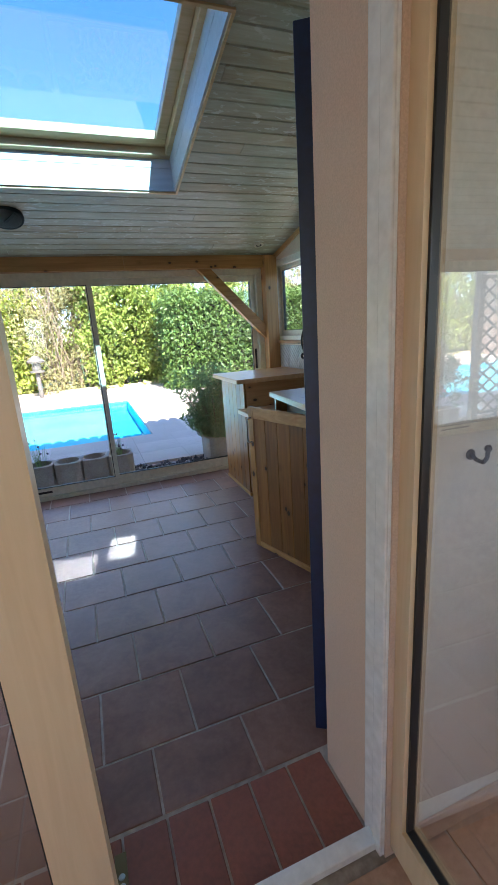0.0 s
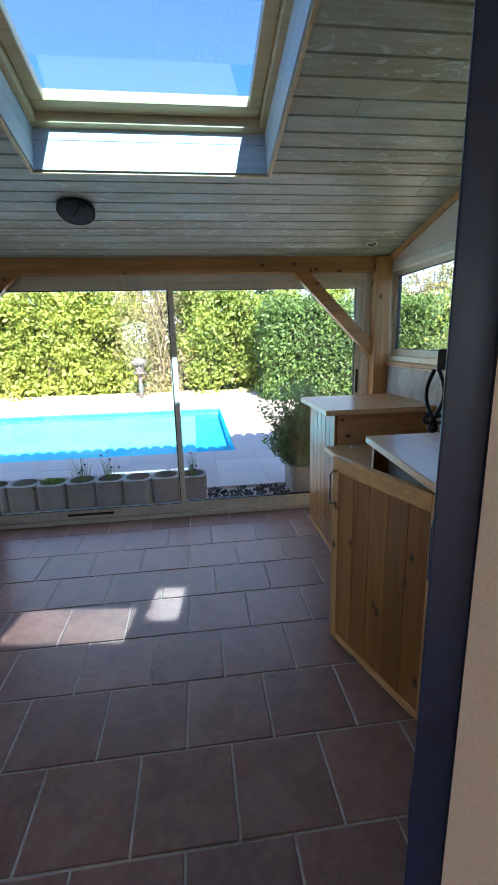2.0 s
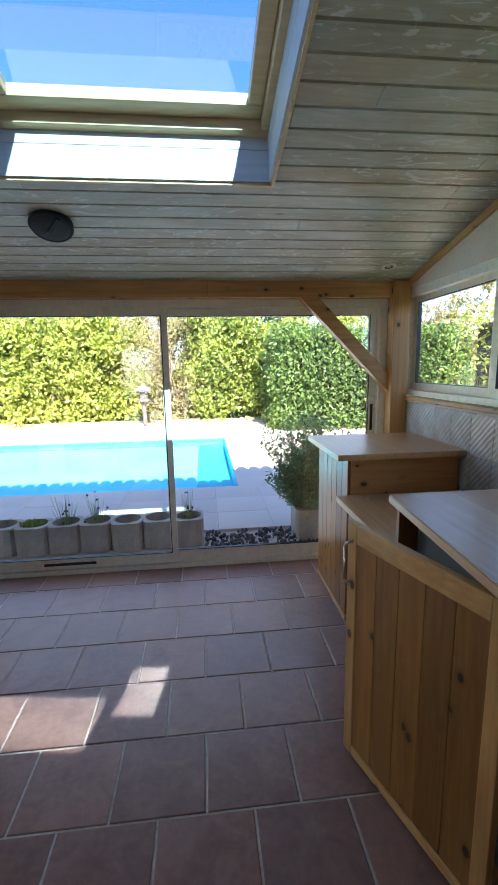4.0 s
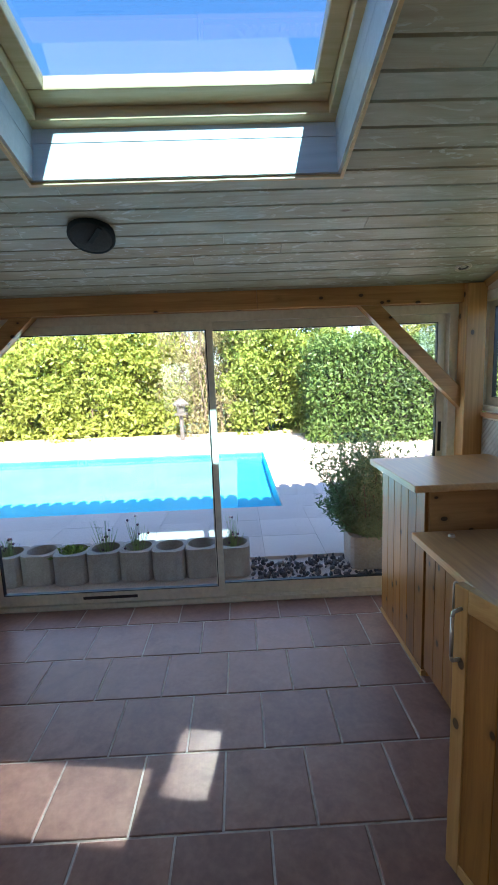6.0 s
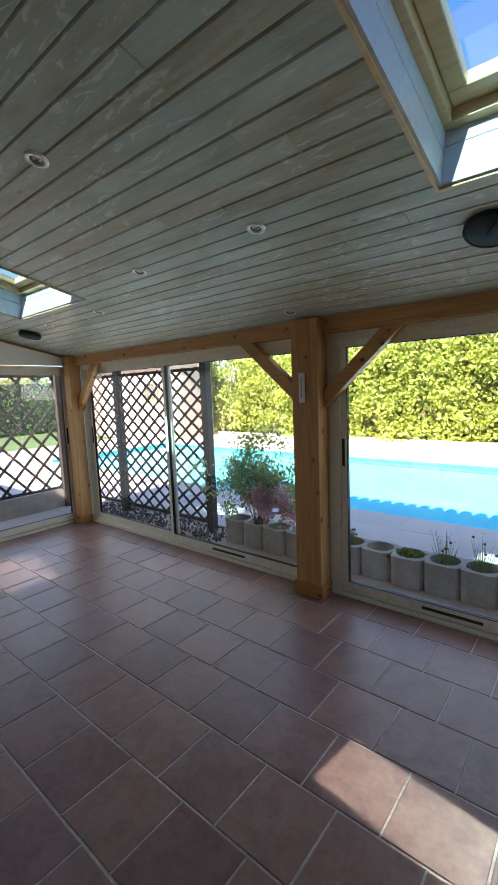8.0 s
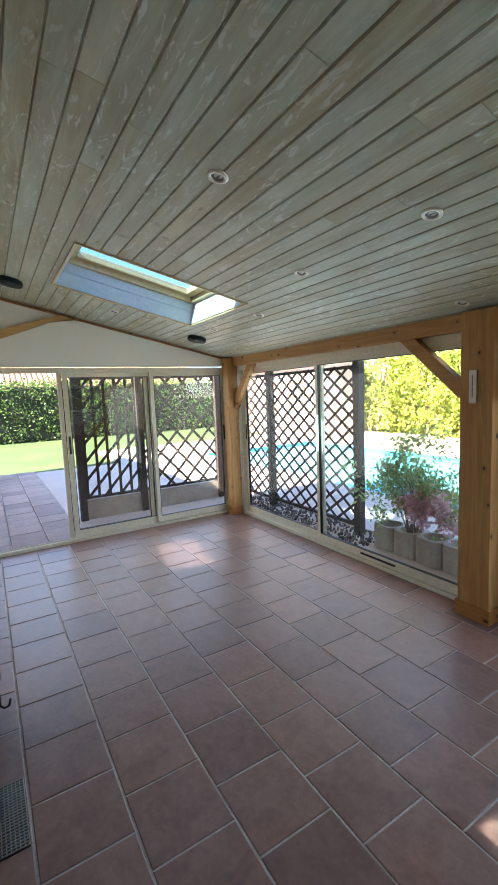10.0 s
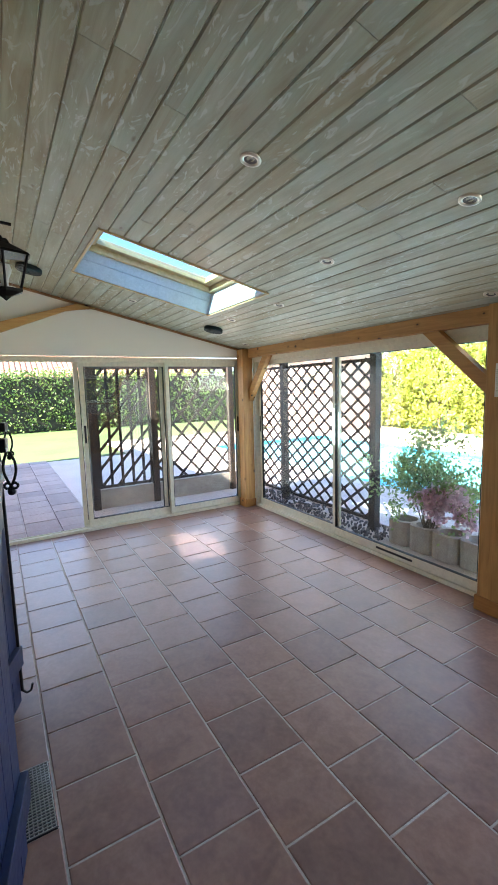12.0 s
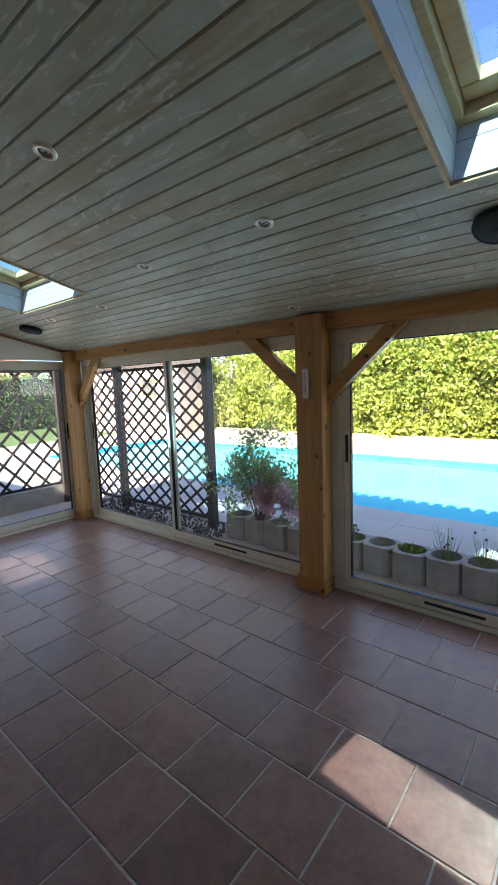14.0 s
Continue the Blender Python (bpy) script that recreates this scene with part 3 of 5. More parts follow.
def sliding_panel(ob, x0, x1, ya, m, wl=0.05, wr=0.05, vent=None, pulls=(), z0=0.045, z1=2.1):
    p = part("panel", rails(bmesh.new(), x0, x1, z0, z1, wl, wr, 0.085, 0.065, ya, ya + 0.032, m), M_ALU, ob)
    bm = bmesh.new()
    rails(bm, x0 + wl - 0.001, x1 - wr + 0.001, z0 + 0.084, z1 - 0.064, 0.006, 0.006, 0.006, 0.006, ya - 0.0015, ya + 0.03, m)
    part("gasket", bm, M_BLACK, p, "black rubber gasket")
    g = part("pane", bx(x0 + wl - 0.004, ya + 0.013, z0 + 0.08, x1 - wr + 0.004, ya + 0.019, z1 - 0.06, m=m), M_GLASS, p, "clear glass")
    g.visible_shadow = False
    if vent:
        part("vent", bx(vent[0], ya - 0.004, z0 + 0.03, vent[1], ya + 0.002, z0 + 0.052, m=m, bevel=0.001), M_BLACK, p, "black vent slot")
    for x in pulls:
        part("pull", bx(x - 0.011, ya - 0.006, 1.1, x + 0.011, ya + 0.002, 1.32, m=m, bevel=0.002), M_BLACK, p, "black recessed pull")
    return p


def sliding_door(name, x0, x1, panels, m, label, top=2.15):
    ob = thing(name, label, "sliding door", kind="structure")
    bm = rails(bmesh.new(), x0, x1, 0.0, top, 0.05, 0.05, 0.035, 0.06, 0.0, 0.1, m)
    box(bm, x0 + 0.05, 0.045, 0.035, x1 - 0.05, 0.05, 0.05, m)
    part("frame", bm, M_ALU, ob)
    for p in panels:
        sliding_panel(ob, *p[:3], m, **p[3])
    return ob


mS = Matrix.Translation((0, YS, 0))
sliding_door("door_1", -1.64, 1.86, [
    (-1.585, 0.135, 0.01, dict(wl=0.055, wr=0.045, vent=(-0.94, -0.53), pulls=(-1.562,))),
    (0.075, 1.805, 0.055, dict(wl=0.045, wr=0.055, pulls=(1.778,))),
], mS, "cream aluminium sliding door facing the pool, closed")
sliding_door("door_2", -5.43, -1.925, [
    (-3.76, -1.975, 0.01, dict(wl=0.045, wr=0.055, vent=(-3.1, -2.66))),
    (-5.375, -3.70, 0.055, dict(wl=0.055, wr=0.045, pulls=(-5.348,))),
], mS, "cream aluminium sliding door beside the trellis, closed")
tagged(part("trim", bx(-1.925, YS + 0.002, 0, -1.64, YS + 0.1, 2.15), M_ALU), "cream aluminium cover strip behind the post", "trim", kind="structure")
# west doors: local x runs along -y of the room
mW = Matrix.Translation((XW, 0, 0)) @ Matrix.Rotation(radians(90), 4, "Z")
sliding_door("door_3", 1.12, 4.42, [
    (3.26, 4.365, 0.01, dict(wl=0.05, wr=0.055, pulls=(4.338,))),
    (2.19, 3.3, 0.055, dict(wl=0.055, wr=0.05, pulls=(2.217,))),
    (2.13, 3.24, 0.078, dict(wl=0.05, wr=0.05)),
], mW, "cream aluminium sliding door to the garden, half open")
tagged(part("trim", bx(XW - 0.1, 4.42, 0, XW, 4.62, 2.16), M_ALU), "cream corner cover strip", "trim", kind="structure")
tagged(part("trim", bx(1.861, YS - 0.009, 0, XE - 0.002, YS + 0.1, 2.148), M_ALU), "cream aluminium cover strip behind the corner post", "trim", kind="structure")

# ---- east strip window ----
mE = Matrix.Translation((XE + 0.06, 0, 0)) @ Matrix.Rotation(radians(90), 4, "Z")
win = thing("window_1", "cream aluminium sliding strip window over the worktop", "window", kind="structure")
part("window_frame", rails(bmesh.new(), 1.6, 4.5, WZ0, WZ1, 0.045, 0.045, 0.04, 0.06, -0.05, 0.05, mE), M_ALU, win)
for a, b, ya in ((3.38, 4.455, -0.035), (2.3, 3.44, 0.0), (1.645, 2.34, -0.035)):
    p = part("sash", rails(bmesh.new(), a, b, WZ0 + 0.03, WZ1 - 0.05, 0.06, 0.06, 0.065, 0.05, ya, ya + 0.03, mE), M_ALU, win)
    g = part("pane", bx(a + 0.055, ya + 0.012, WZ0 + 0.09, b - 0.055, ya + 0.017, WZ1 - 0.095, m=mE), M_GLASS, p, "clear glass")
    g.visible_shadow = False
    bm = rails(bmesh.new(), a + 0.059, b - 0.059, WZ0 + 0.094, WZ1 - 0.099, 0.006, 0.006, 0.006, 0.006, ya - 0.001, ya + 0.028, mE)
    part("gasket", bm, M_BLACK, p, "black rubber gasket")
    part("pull", bx(b - 0.035, ya - 0.005, 1.68, b - 0.02, ya + 0.001, 1.86, m=mE), M_BLACK, p, "black pull")
part("window_sill", bx(XE - 0.03, 1.1, WZ0 - 0.035, XE + 0.02, 4.36, WZ0 - 0.004, bevel=0.004), timber("red_pine_sill", (0.3, 0.13, 0.05), (0.45, 0.22, 0.1), "y", 0.4), win, "varnished pine sill")
bm = bmesh.new()
prism(bm, [(YH, ceil_z(YH) - 0.045), (4.4, ceil_z(4.4) - 0.045), (4.4, ceil_z(4.4) - 0.004), (YH, ceil_z(YH) - 0.004)], 0.02,
      Matrix.Translation((XE - 0.002, 0, 0)) @ Matrix.Rotation(radians(90), 4, "Z"))
tagged(part("trim", bm, M_PINE_TRIM), "pine bead between ceiling boards and gable", "trim", kind="structure")
bm = bmesh.new()
prism(bm, [(YH, ceil_z(YH) - 0.03), (4.4, ceil_z(4.4) - 0.03), (4.4, ceil_z(4.4) - 0.004), (YH, ceil_z(YH) - 0.004)], 0.02,
      Matrix.Translation((XW + 0.042, 0, 0)) @ Matrix.Rotation(radians(90), 4, "Z"))
tagged(part("trim", bm, timber("dark_pine_bead", (0.22, 0.1, 0.04), (0.34, 0.17, 0.07), "y", 0.4)), "dark pine bead between ceiling boards and white gable", "trim", kind="structure")
# slanted rafter strut on the west gable
bm = bmesh.new()
prism(bm, [(1.1, 2.27), (2.08, 2.66), (2.4, 2.72), (2.4, ceil_z(2.4) - 0.032), (2.2, ceil_z(2.2) - 0.032), (1.1, 2.41)], 0.06,
      Matrix.Translation((XW + 0.083, 0, 0)) @ Matrix.Rotation(radians(90), 4, "Z"))
st = thing("gable_strut", "slanted honey pine strut on the white gable", "strut")
part("timber", bm, M_PINE_TRIM, st)

# ---- kitchen units along the east wall ----
def planks(parent, x0, x1, z0, z1, n, y0, y1, m, material, name="plank"):
    """Vertical planks side by side with narrow grooves, each a part of its own."""
    w = (x1 - x0) / n
    for i in range(n):
        part(name, bx(x0 + i * w + 0.001, y0, z0, x0 + (i + 1) * w - 0.001, y1, z1, m=m, bevel=0.003), material, parent)


def pull_bar(x, z0, z1, m, parent):
    """A bent steel bar handle standing off the door."""
    bm = tube(bmesh.new(), [(x, 0.0, z0), (x, -0.032, z0 + 0.004), (x, -0.036, z0 + 0.02), (x, -0.036, z1 - 0.02), (x, -0.032, z1 - 0.004), (x, 0.0, z1)], 0.006)
    bmesh.ops.transform(bm, matrix=m, verts=bm.verts)
    return part("handle", bm, M_STEEL, parent, "brushed steel bar handle", True)


FX = 1.262
mF = Matrix.Translation((FX, 0, 0)) @ Matrix.Rotation(radians(-90), 4, "Z")     # local x runs along -y, local y into the unit
bar = thing("bar_cabinet", "tall knotty pine bar cabinet with a varnished top", "cabinet", "kitchen units")
planks(bar, -4.27, -3.6, 0.03, 1.075, 6, 0, 0.02, mF, M_PINE_CAB)
part("plinth", bx(FX - 0.006, 3.59, 0.0, FX + 0.02, 4.275, 0.03), M_PINE_TRIM, bar)
part("back", bx(FX + 0.021, 3.585, 0.0, XE - 0.03, 3.605, 1.075), timber("red_brown_pine", (0.32, 0.15, 0.05), (0.48, 0.25, 0.095), "x", 0.45), bar, "red-brown pine panel")
part("body", bx(FX + 0.021, 3.606, 0.02, XE - 0.004, 4.27, 1.07), M_PINE_TRIM, bar)
part("top", bx(1.178, 3.535, 1.077, XE - 0.002, 4.29, 1.115, bevel=0.004), M_WORKTOP, bar, "varnished wooden bar top")

low = thing("base_cabinet", "knotty pine base cabinet under a low worktop", "cabinet", "kitchen units")
# carcass in a brown darker than the pine trim
part("body", bx(FX + 0.03, 2.8, 0.06, XE - 0.004, 3.583, 0.81), timber("brown_carcass", (0.2, 0.11, 0.05), (0.3, 0.18, 0.08), "z", 0.6), low)
d = part("door", bx(-3.58, 0.02, 0.06, -2.81, 0.029, 0.8, m=mF), M_PINE_CAB, low, "knotty pine planked door")
planks(d, -3.58, -2.81, 0.06, 0.8, 7, 0.003, 0.0195, mF, M_PINE_CAB)
pull_bar(-3.2, 0.6, 0.76, mF, d)
part("plinth", bx(FX + 0.05, 2.8, 0.0, FX + 0.07, 3.58, 0.06), M_PINE_TRIM, low)
wt = thing("worktop", "varnished wooden worktop between two taller units", "worktop")
part("slab", bx(1.185, 2.8, 0.812, XE - 0.004, 3.583, 0.85, bevel=0.004), M_WORKTOP, wt)
part("spigot", lathe(bmesh.new(), [(0.0, 0.012), (0.014, 0.012), (0.018, 0.0)], 16, Matrix.Translation((1.36, 3.5, 0.85))), M_STEEL, wt, "small steel cap")

unit = thing("appliance_cabinet", "tall pine appliance cabinet with its planked door ajar", "cabinet", "kitchen units")
part("side", bx(1.2, 2.755, 0.02, XE - 0.004, 2.78, 1.062), M_PINE_CAB, unit)
part("side", bx(1.25, 1.93, 0.02, XE - 0.004, 1.955, 1.062), M_PINE_CAB, unit)
part("back", bx(XE - 0.03, 1.956, 0.02, XE - 0.005, 2.754, 1.062), M_PINE_CAB, unit)
part("bottom", bx(1.25, 1.956, 0.02, XE - 0.031, 2.754, 0.04), M_PINE_CAB, unit)
bm = bmesh.new()
out = [(1.165, 2.79), (1.105, 1.985), (1.15, 1.915), (1.3, 1.88), (XE - 0.004, 1.88), (XE - 0.004, 2.79)]
ra, rb_ = [bm.verts.new((a, b, 1.064)) for a, b in out], [bm.verts.new((a, b, 1.1)) for a, b in out]
bm.faces.new(ra[::-1])
bm.faces.new(rb_)
for k in range(6):
    bm.faces.new((ra[k], ra[(k + 1) % 6], rb_[(k + 1) % 6], rb_[k]))
bmesh.ops.bevel(bm, geom=list(bm.edges), offset=0.004, segments=2, affect="EDGES")
part("top", bm, timber("pale_worktop", (0.45, 0.26, 0.13), (0.6, 0.39, 0.22), "y", 0.3, False), unit, "pale varnished wooden top")
fr = thing("fridge", "grey under-counter fridge standing in the pine cabinet", "fridge")
part("body", bx(1.36, 1.99, 0.042, XE - 0.04, 2.73, 1.0, bevel=0.006), mat("grey_enamel", (0.12, 0.12, 0.115), 0.4), fr)
part("door", bx(1.27, 1.99, 0.06, 1.357, 2.73, 1.02, bevel=0.008), mat("grey_green_enamel", (0.06, 0.066, 0.055), 0.45), fr, "grey-green appliance door")
# door ajar
hinge, free = Vector((1.175, 2.02, 0)), Vector((0.968, 2.664, 0))
ang = math.atan2(free.y - hinge.y, free.x - hinge.x)
mD = Matrix.Translation(hinge) @ Matrix.Rotation(ang, 4, "Z")
L = (free - hinge).length
HL = 1.04
dr = part("door", bx(0.03, 0.0095, 0.04, L - 0.03, 0.011, HL - 0.02, m=mD), M_PINE_CAB, unit, "knotty pine planked door standing ajar")
planks(dr, 0.05, L - 0.05, 0.06, HL - 0.07, 5, -0.002, 0.0215, mD, M_PINE_CAB)
M_STILE = timber("pine_stiles", (0.36, 0.175, 0.05), (0.55, 0.32, 0.11), "z", 0.38)
M_RAIL = timber("pine_rails", (0.36, 0.175, 0.05), (0.58, 0.35, 0.13), "y", 0.38)
for a, b in ((0, 0.052), (L - 0.052, L)):
    part("stile", bx(a, -0.006, 0.02, b, 0.026, HL, m=mD, bevel=0.003), M_STILE, dr)
for a, b in ((HL - 0.075, HL), (0.02, 0.06)):
    part("rail", bx(0.0525, -0.006, a, L - 0.0525, 0.026, b, m=mD, bevel=0.003), M_RAIL, dr)
pull_bar(L - 0.03, 0.8, 0.97, mD @ Matrix.Rotation(radians(180), 4, "Z") @ Matrix.Translation((-2 * (L - 0.03), -0.026, 0)), dr)

# ---- house door: two glazed leaves in a pale frame ----
fm = thing("door_4", "pale framed glazed double door, one leaf wide open", "door", kind="structure")
bm = bmesh.new()
box(bm, DX0, 0.735, 0.0, DX0 + 0.06, 0.8, DZ)
box(bm, DX1 + 0.004, 0.735, 0.0, DX1 + 0.064, 0.8, DZ, bevel=0.004)
box(bm, DX1 - 0.008, 0.724, 0.0, DX1 + 0.003, 0.815, DZ - 0.061, bevel=0.004)
box(bm, DX1 - 0.016, 0.724, 0.0, DX1 - 0.0075, 0.765, DZ - 0.061, bevel=0.003)
box(bm, DX0 + 0.06, 0.735, DZ - 0.06, DX1, 0.8, DZ)
part("door_frame", bm, M_PVC, fm)
part("sill", bx(DX0 + 0.06, 0.745, 0.0, DX1, 0.795, 0.03, bevel=0.003), M_PVC, fm, "white sill bar")


def leaf(m, w, label, hinge=0.07):
    lf = part("leaf", rails(bmesh.new(), 0, w, 0.035, DZ - 0.065, hinge, 0.115, 0.12, 0.1, -0.028, 0.028, m), M_LEAF, fm, label)
    g = part("pane", bx(hinge - 0.005, -0.004, 0.15, w - 0.11, 0.004, DZ - 0.16, m=m), M_DOORGLASS, lf, "clear glass")
    g.visible_shadow = False
    bm = rails(bmesh.new(), hinge - 0.001, w - 0.114, 0.154, DZ - 0.164, 0.008, 0.008, 0.008, 0.008, -0.014, 0.01, m)
    part("gasket", bm, M_BLACK, lf, "black rubber gasket")
    return lf


M_LEAF = timber("cream_wood_paint", (0.6, 0.45, 0.27), (0.68, 0.53, 0.34), "z", 0.4, False)
leaf(Matrix.Translation((DX0 + 0.06, 0.765, 0)), -0.145 - DX0 - 0.06, "cream painted glazed leaf, closed")
mL = Matrix.Translation((DX1 + 0.045, 0.72, 0)) @ Matrix.Rotation(radians(-92.2), 4, "Z")
lo = leaf(mL, 0.70, "cream painted glazed leaf, open", 0.05)
part("lock_plate", bx(0.7005, -0.012, 0.06, 0.703, 0.012, 2.2, m=mL), mat("aged_brass", (0.3, 0.2, 0.08), 0.35, 0.9), lo, "aged brass bolt plate along the edge")
bm = bx(0.62, 0.029, 0.88, 0.66, 0.036, 1.1, m=mL, bevel=0.003)
tube(bm, [mL @ Vector(p) for p in ((0.64, 0.03, 1.03), (0.64, 0.07, 1.03), (0.61, 0.078, 1.03), (0.53, 0.078, 1.03))], 0.009)
part("door_handle", bm, M_STEEL, lo, "satin nickel lever handle", True)


# ---- shutters ----
def shutter(m, w, h, label, rod_on=True, latch=-1, thick=0.028, knuckle=False):
    """A boarded leaf from its hinge at local x = 0, with rails and braces on one face and a latch on the free edge."""
    ob = thing("shutter", label, "shutter", "navy shutters")
    planks(ob, 0, w, 0.03, h, max(3, round(w / 0.1)), 0, thick, m, M_NAVY, "board")
    for z in (0.25, 1.28, h - 0.3):
        part("rail", bx(0.02, -0.03, z, w - 0.003, -0.001, z + 0.11, m=m, bevel=0.003), M_NAVY, ob)
    for z0, z1 in ((0.36, 1.28), (1.39, h - 0.3)):
        pts = [(0.04, z0), (0.15, z0), (w - 0.04, z1), (w - 0.15, z1)]
        part("diagonal_brace", prism(bmesh.new(), pts, 0.028, m @ Matrix.Translation((0, -0.029, 0))), M_NAVY, ob)
    if rod_on:
        bm = rod(bmesh.new(), m @ Vector((w - 0.012, -0.012, 0.1)), m @ Vector((w - 0.012, -0.012, h - 0.05)), 0.008)
        tube(bm, [m @ Vector(p) for p in ((w - 0.012, -0.012, 0.1), (w + 0.0, -0.03, 0.075), (w + 0.01, -0.05, 0.08), (w + 0.01, -0.06, 0.12))], 0.006)
        part("bolt_rod", bm, M_IRON, ob, "black iron bolt rod")
    f = thick if latch > 0 else -0.03
    bm = bmesh.new()
    ya, yb = sorted((f, f + latch * 0.035))
    box(bm, w - 0.045, ya, 1.54, w + 0.003, yb, 1.585, m, 0.003)
    c0 = f + latch * 0.036
    for s in (-1, 1):
        pts = [m @ Vector((w - 0.02, c0 + s * (0.004 + 0.015 * math.sin(a)), 1.54 - 0.11 * a / math.pi)) for a in np.linspace(0, math.pi, 9)]
        tube(bm, pts, 0.0045)
        c = Vector((w - 0.02, c0 + 0.011 * s, 1.425))
        tube(bm, [m @ (c + Vector((0, 0.01 * math.cos(a), 0.01 * math.sin(a)))) for a in np.linspace(0, 6.3, 9)], 0.0045)
    bmesh.ops.create_uvsphere(bm, u_segments=10, v_segments=8, radius=0.013, matrix=m @ Matrix.Translation((w - 0.02, c0, 1.405)))
    part("latch", bm, M_IRON, ob, "black wrought-iron scroll latch")
    if knuckle:
        for z in (1.02, 0.22):
            bm = bx(w - 0.05, thick, z, w + 0.006, thick + 0.022, z + 0.15, m=m, bevel=0.006)
            part("hinge_plate", bm, M_NAVY, ob, "navy painted strap end")
            bm = rod(bmesh.new(), m @ Vector((w - 0.1, -0.022, z - 0.09)), m @ Vector((w - 0.1, -0.022, z + 0.06)), 0.022, 14)
            part("hinge_pin", bm, M_NAVY, ob, "navy painted hinge knuckle")
    return ob


shutter(Matrix.Translation((0.64, 1.125, 0)) @ Matrix.Rotation(radians(56.5), 4, "Z"), 0.5, 2.3,
        "thick navy boarded shutter with iron latch, standing open", False, 1, 0.055, True)
shutter(Matrix.Translation((-1.04, 1.10, 0)) @ Matrix.Rotation(math.atan2(0.145, -0.715), 4, "Z"), 0.73, 2.62,
        "navy boarded shutter folded back towards the wall lantern", False)
shutter(Matrix.Translation((-2.2, 1.09, 0)) @ Matrix.Rotation(math.atan2(0.18, -0.46), 4, "Z"), 0.497, 2.2,
        "narrow navy shutter leaf standing off the house wall", True)

# ---- wall lantern ----
def wall_lantern(m):
    ob = thing("wall_lantern", "black iron wall lantern with clear glass sides", "lantern")
    bm = bx(-0.035, -0.02, -0.1, 0.035, 0.0, 0.36, m=m, bevel=0.003)
    tube(bm, [m @ Vector(p) for p in ((0, 0, 0.12), (0, 0.05, 0.2), (0, 0.16, 0.235), (0, 0.24, 0.22), (0, 0.265, 0.165))], 0.008)
    tube(bm, [m @ Vector(p) for p in ((0, 0.24, 0.22), (0, 0.262, 0.25), (0, 0.3, 0.245))], 0.006)
    part("bracket", bm, M_IRON, ob)
    c = m @ Matrix.Translation((0, 0.265, 0))
    part("cap", lathe(bmesh.new(), [(0.0, 0.17), (0.02, 0.165), (0.03, 0.14), (0.09, 0.095), (0.098, 0.08), (0.0, 0.08)], 6, c), M_IRON, ob)
    bm = bmesh.new()
    for i in range(6):
        a = i * math.pi / 3
        rod(bm, c @ Vector((0.088 * math.cos(a), 0.088 * math.sin(a), 0.082)), c @ Vector((0.055 * math.cos(a), 0.055 * math.sin(a), -0.1)), 0.005, 6)
    part("cage", bm, M_IRON, ob)
    g = part("glass", lathe(bmesh.new(), [(0.084, 0.08), (0.052, -0.098)], 6, c), M_GLASS, ob, "clear glass panes")
    part("base", lathe(bmesh.new(), [(0.0, -0.095), (0.062, -0.098), (0.06, -0.115), (0.02, -0.14), (0.0, -0.165)], 6, c), M_IRON, ob)
    part("bulb", lathe(bmesh.new(), [(0.0, 0.04), (0.02, 0.03), (0.026, 0.0), (0.012, -0.05), (0.012, -0.095), (0, -0.095)], 12, c), mat("frosted_bulb", (0.8, 0.8, 0.76), 0.3), ob, "white bulb", True)
    return ob


wall_lantern(Matrix.Translation((-2.0, YH + 0.015, 2.19)) @ Matrix.Scale(0.68, 4) @ Matrix.Scale(1.6, 4, (0, 1, 0)))


# ---- ceiling fittings ----
def on_ceiling(x, y):
    return Matrix.Translation((x, y, ceil_z(y))) @ TILT_M


def spot(x, y):
    ob = thing("ceiling_spot", "small round recessed spotlight in the boarded ceiling", "spotlight", "ceiling spots")
    ob.matrix_world = on_ceiling(x, y)
    part("ring", lathe(bmesh.new(), [(0.03, 0.004), (0.031, -0.005), (0.04, -0.008), (0.049, -0.005), (0.05, 0.002)], 28), mat_ring, ob, "pale metal ring", True)
    part("lens", lathe(bmesh.new(), [(0.0, 0.002), (0.018, 0.0), (0.03, -0.003)], 20), mat_lens, ob, "clear lens", True)
    return ob


mat_ring = mat("satin_nickel", (0.6, 0.57, 0.5), 0.3, 0.9)
mat_lens = mat("dark_lens", (0.12, 0.12, 0.13), 0.1)
first = spot(-1.36, 3.21)
for x, y in ((-1.86, 2.36), (-2.37, 3.24), (-3.41, 3.57), (-4.32, 3.57), (-4.78, 2.63), (-5.19, 4.25), (-1.85, 4.23), (1.73, 4.19)):
    copy_thing(first, on_ceiling(x, y))


def speaker(x, y, tilt=0):
    ob = thing("ceiling_speaker", "dark round loudspeaker fixed to the boarded ceiling", "loudspeaker", "ceiling speakers")
    ob.matrix_world = on_ceiling(x, y) @ Matrix.Translation((0, 0, -0.014)) @ Matrix.Rotation(radians(tilt), 4, "X")
    part("rim", lathe(bmesh.new(), [(0.1, 0.045), (0.112, 0.0), (0.114, -0.02), (0.107, -0.03), (0.098, -0.028)], 40), mat_spk, ob, "", True)
    part("grille", lathe(bmesh.new(), [(0.099, -0.026), (0.08, -0.034), (0.04, -0.038), (0.0, -0.039)], 40), mat_grille, ob, "dark perforated grille", True)
    part("crossbar", bx(-0.012, -0.1, -0.043, 0.012, 0.02, -0.034, m=Matrix.Rotation(0.7, 4, "Z"), bevel=0.002), mat_spk, ob)
    return ob


mat_spk = mat("teal_black_plastic", (0.006, 0.018, 0.022), 0.6, 0.0, 0.25)
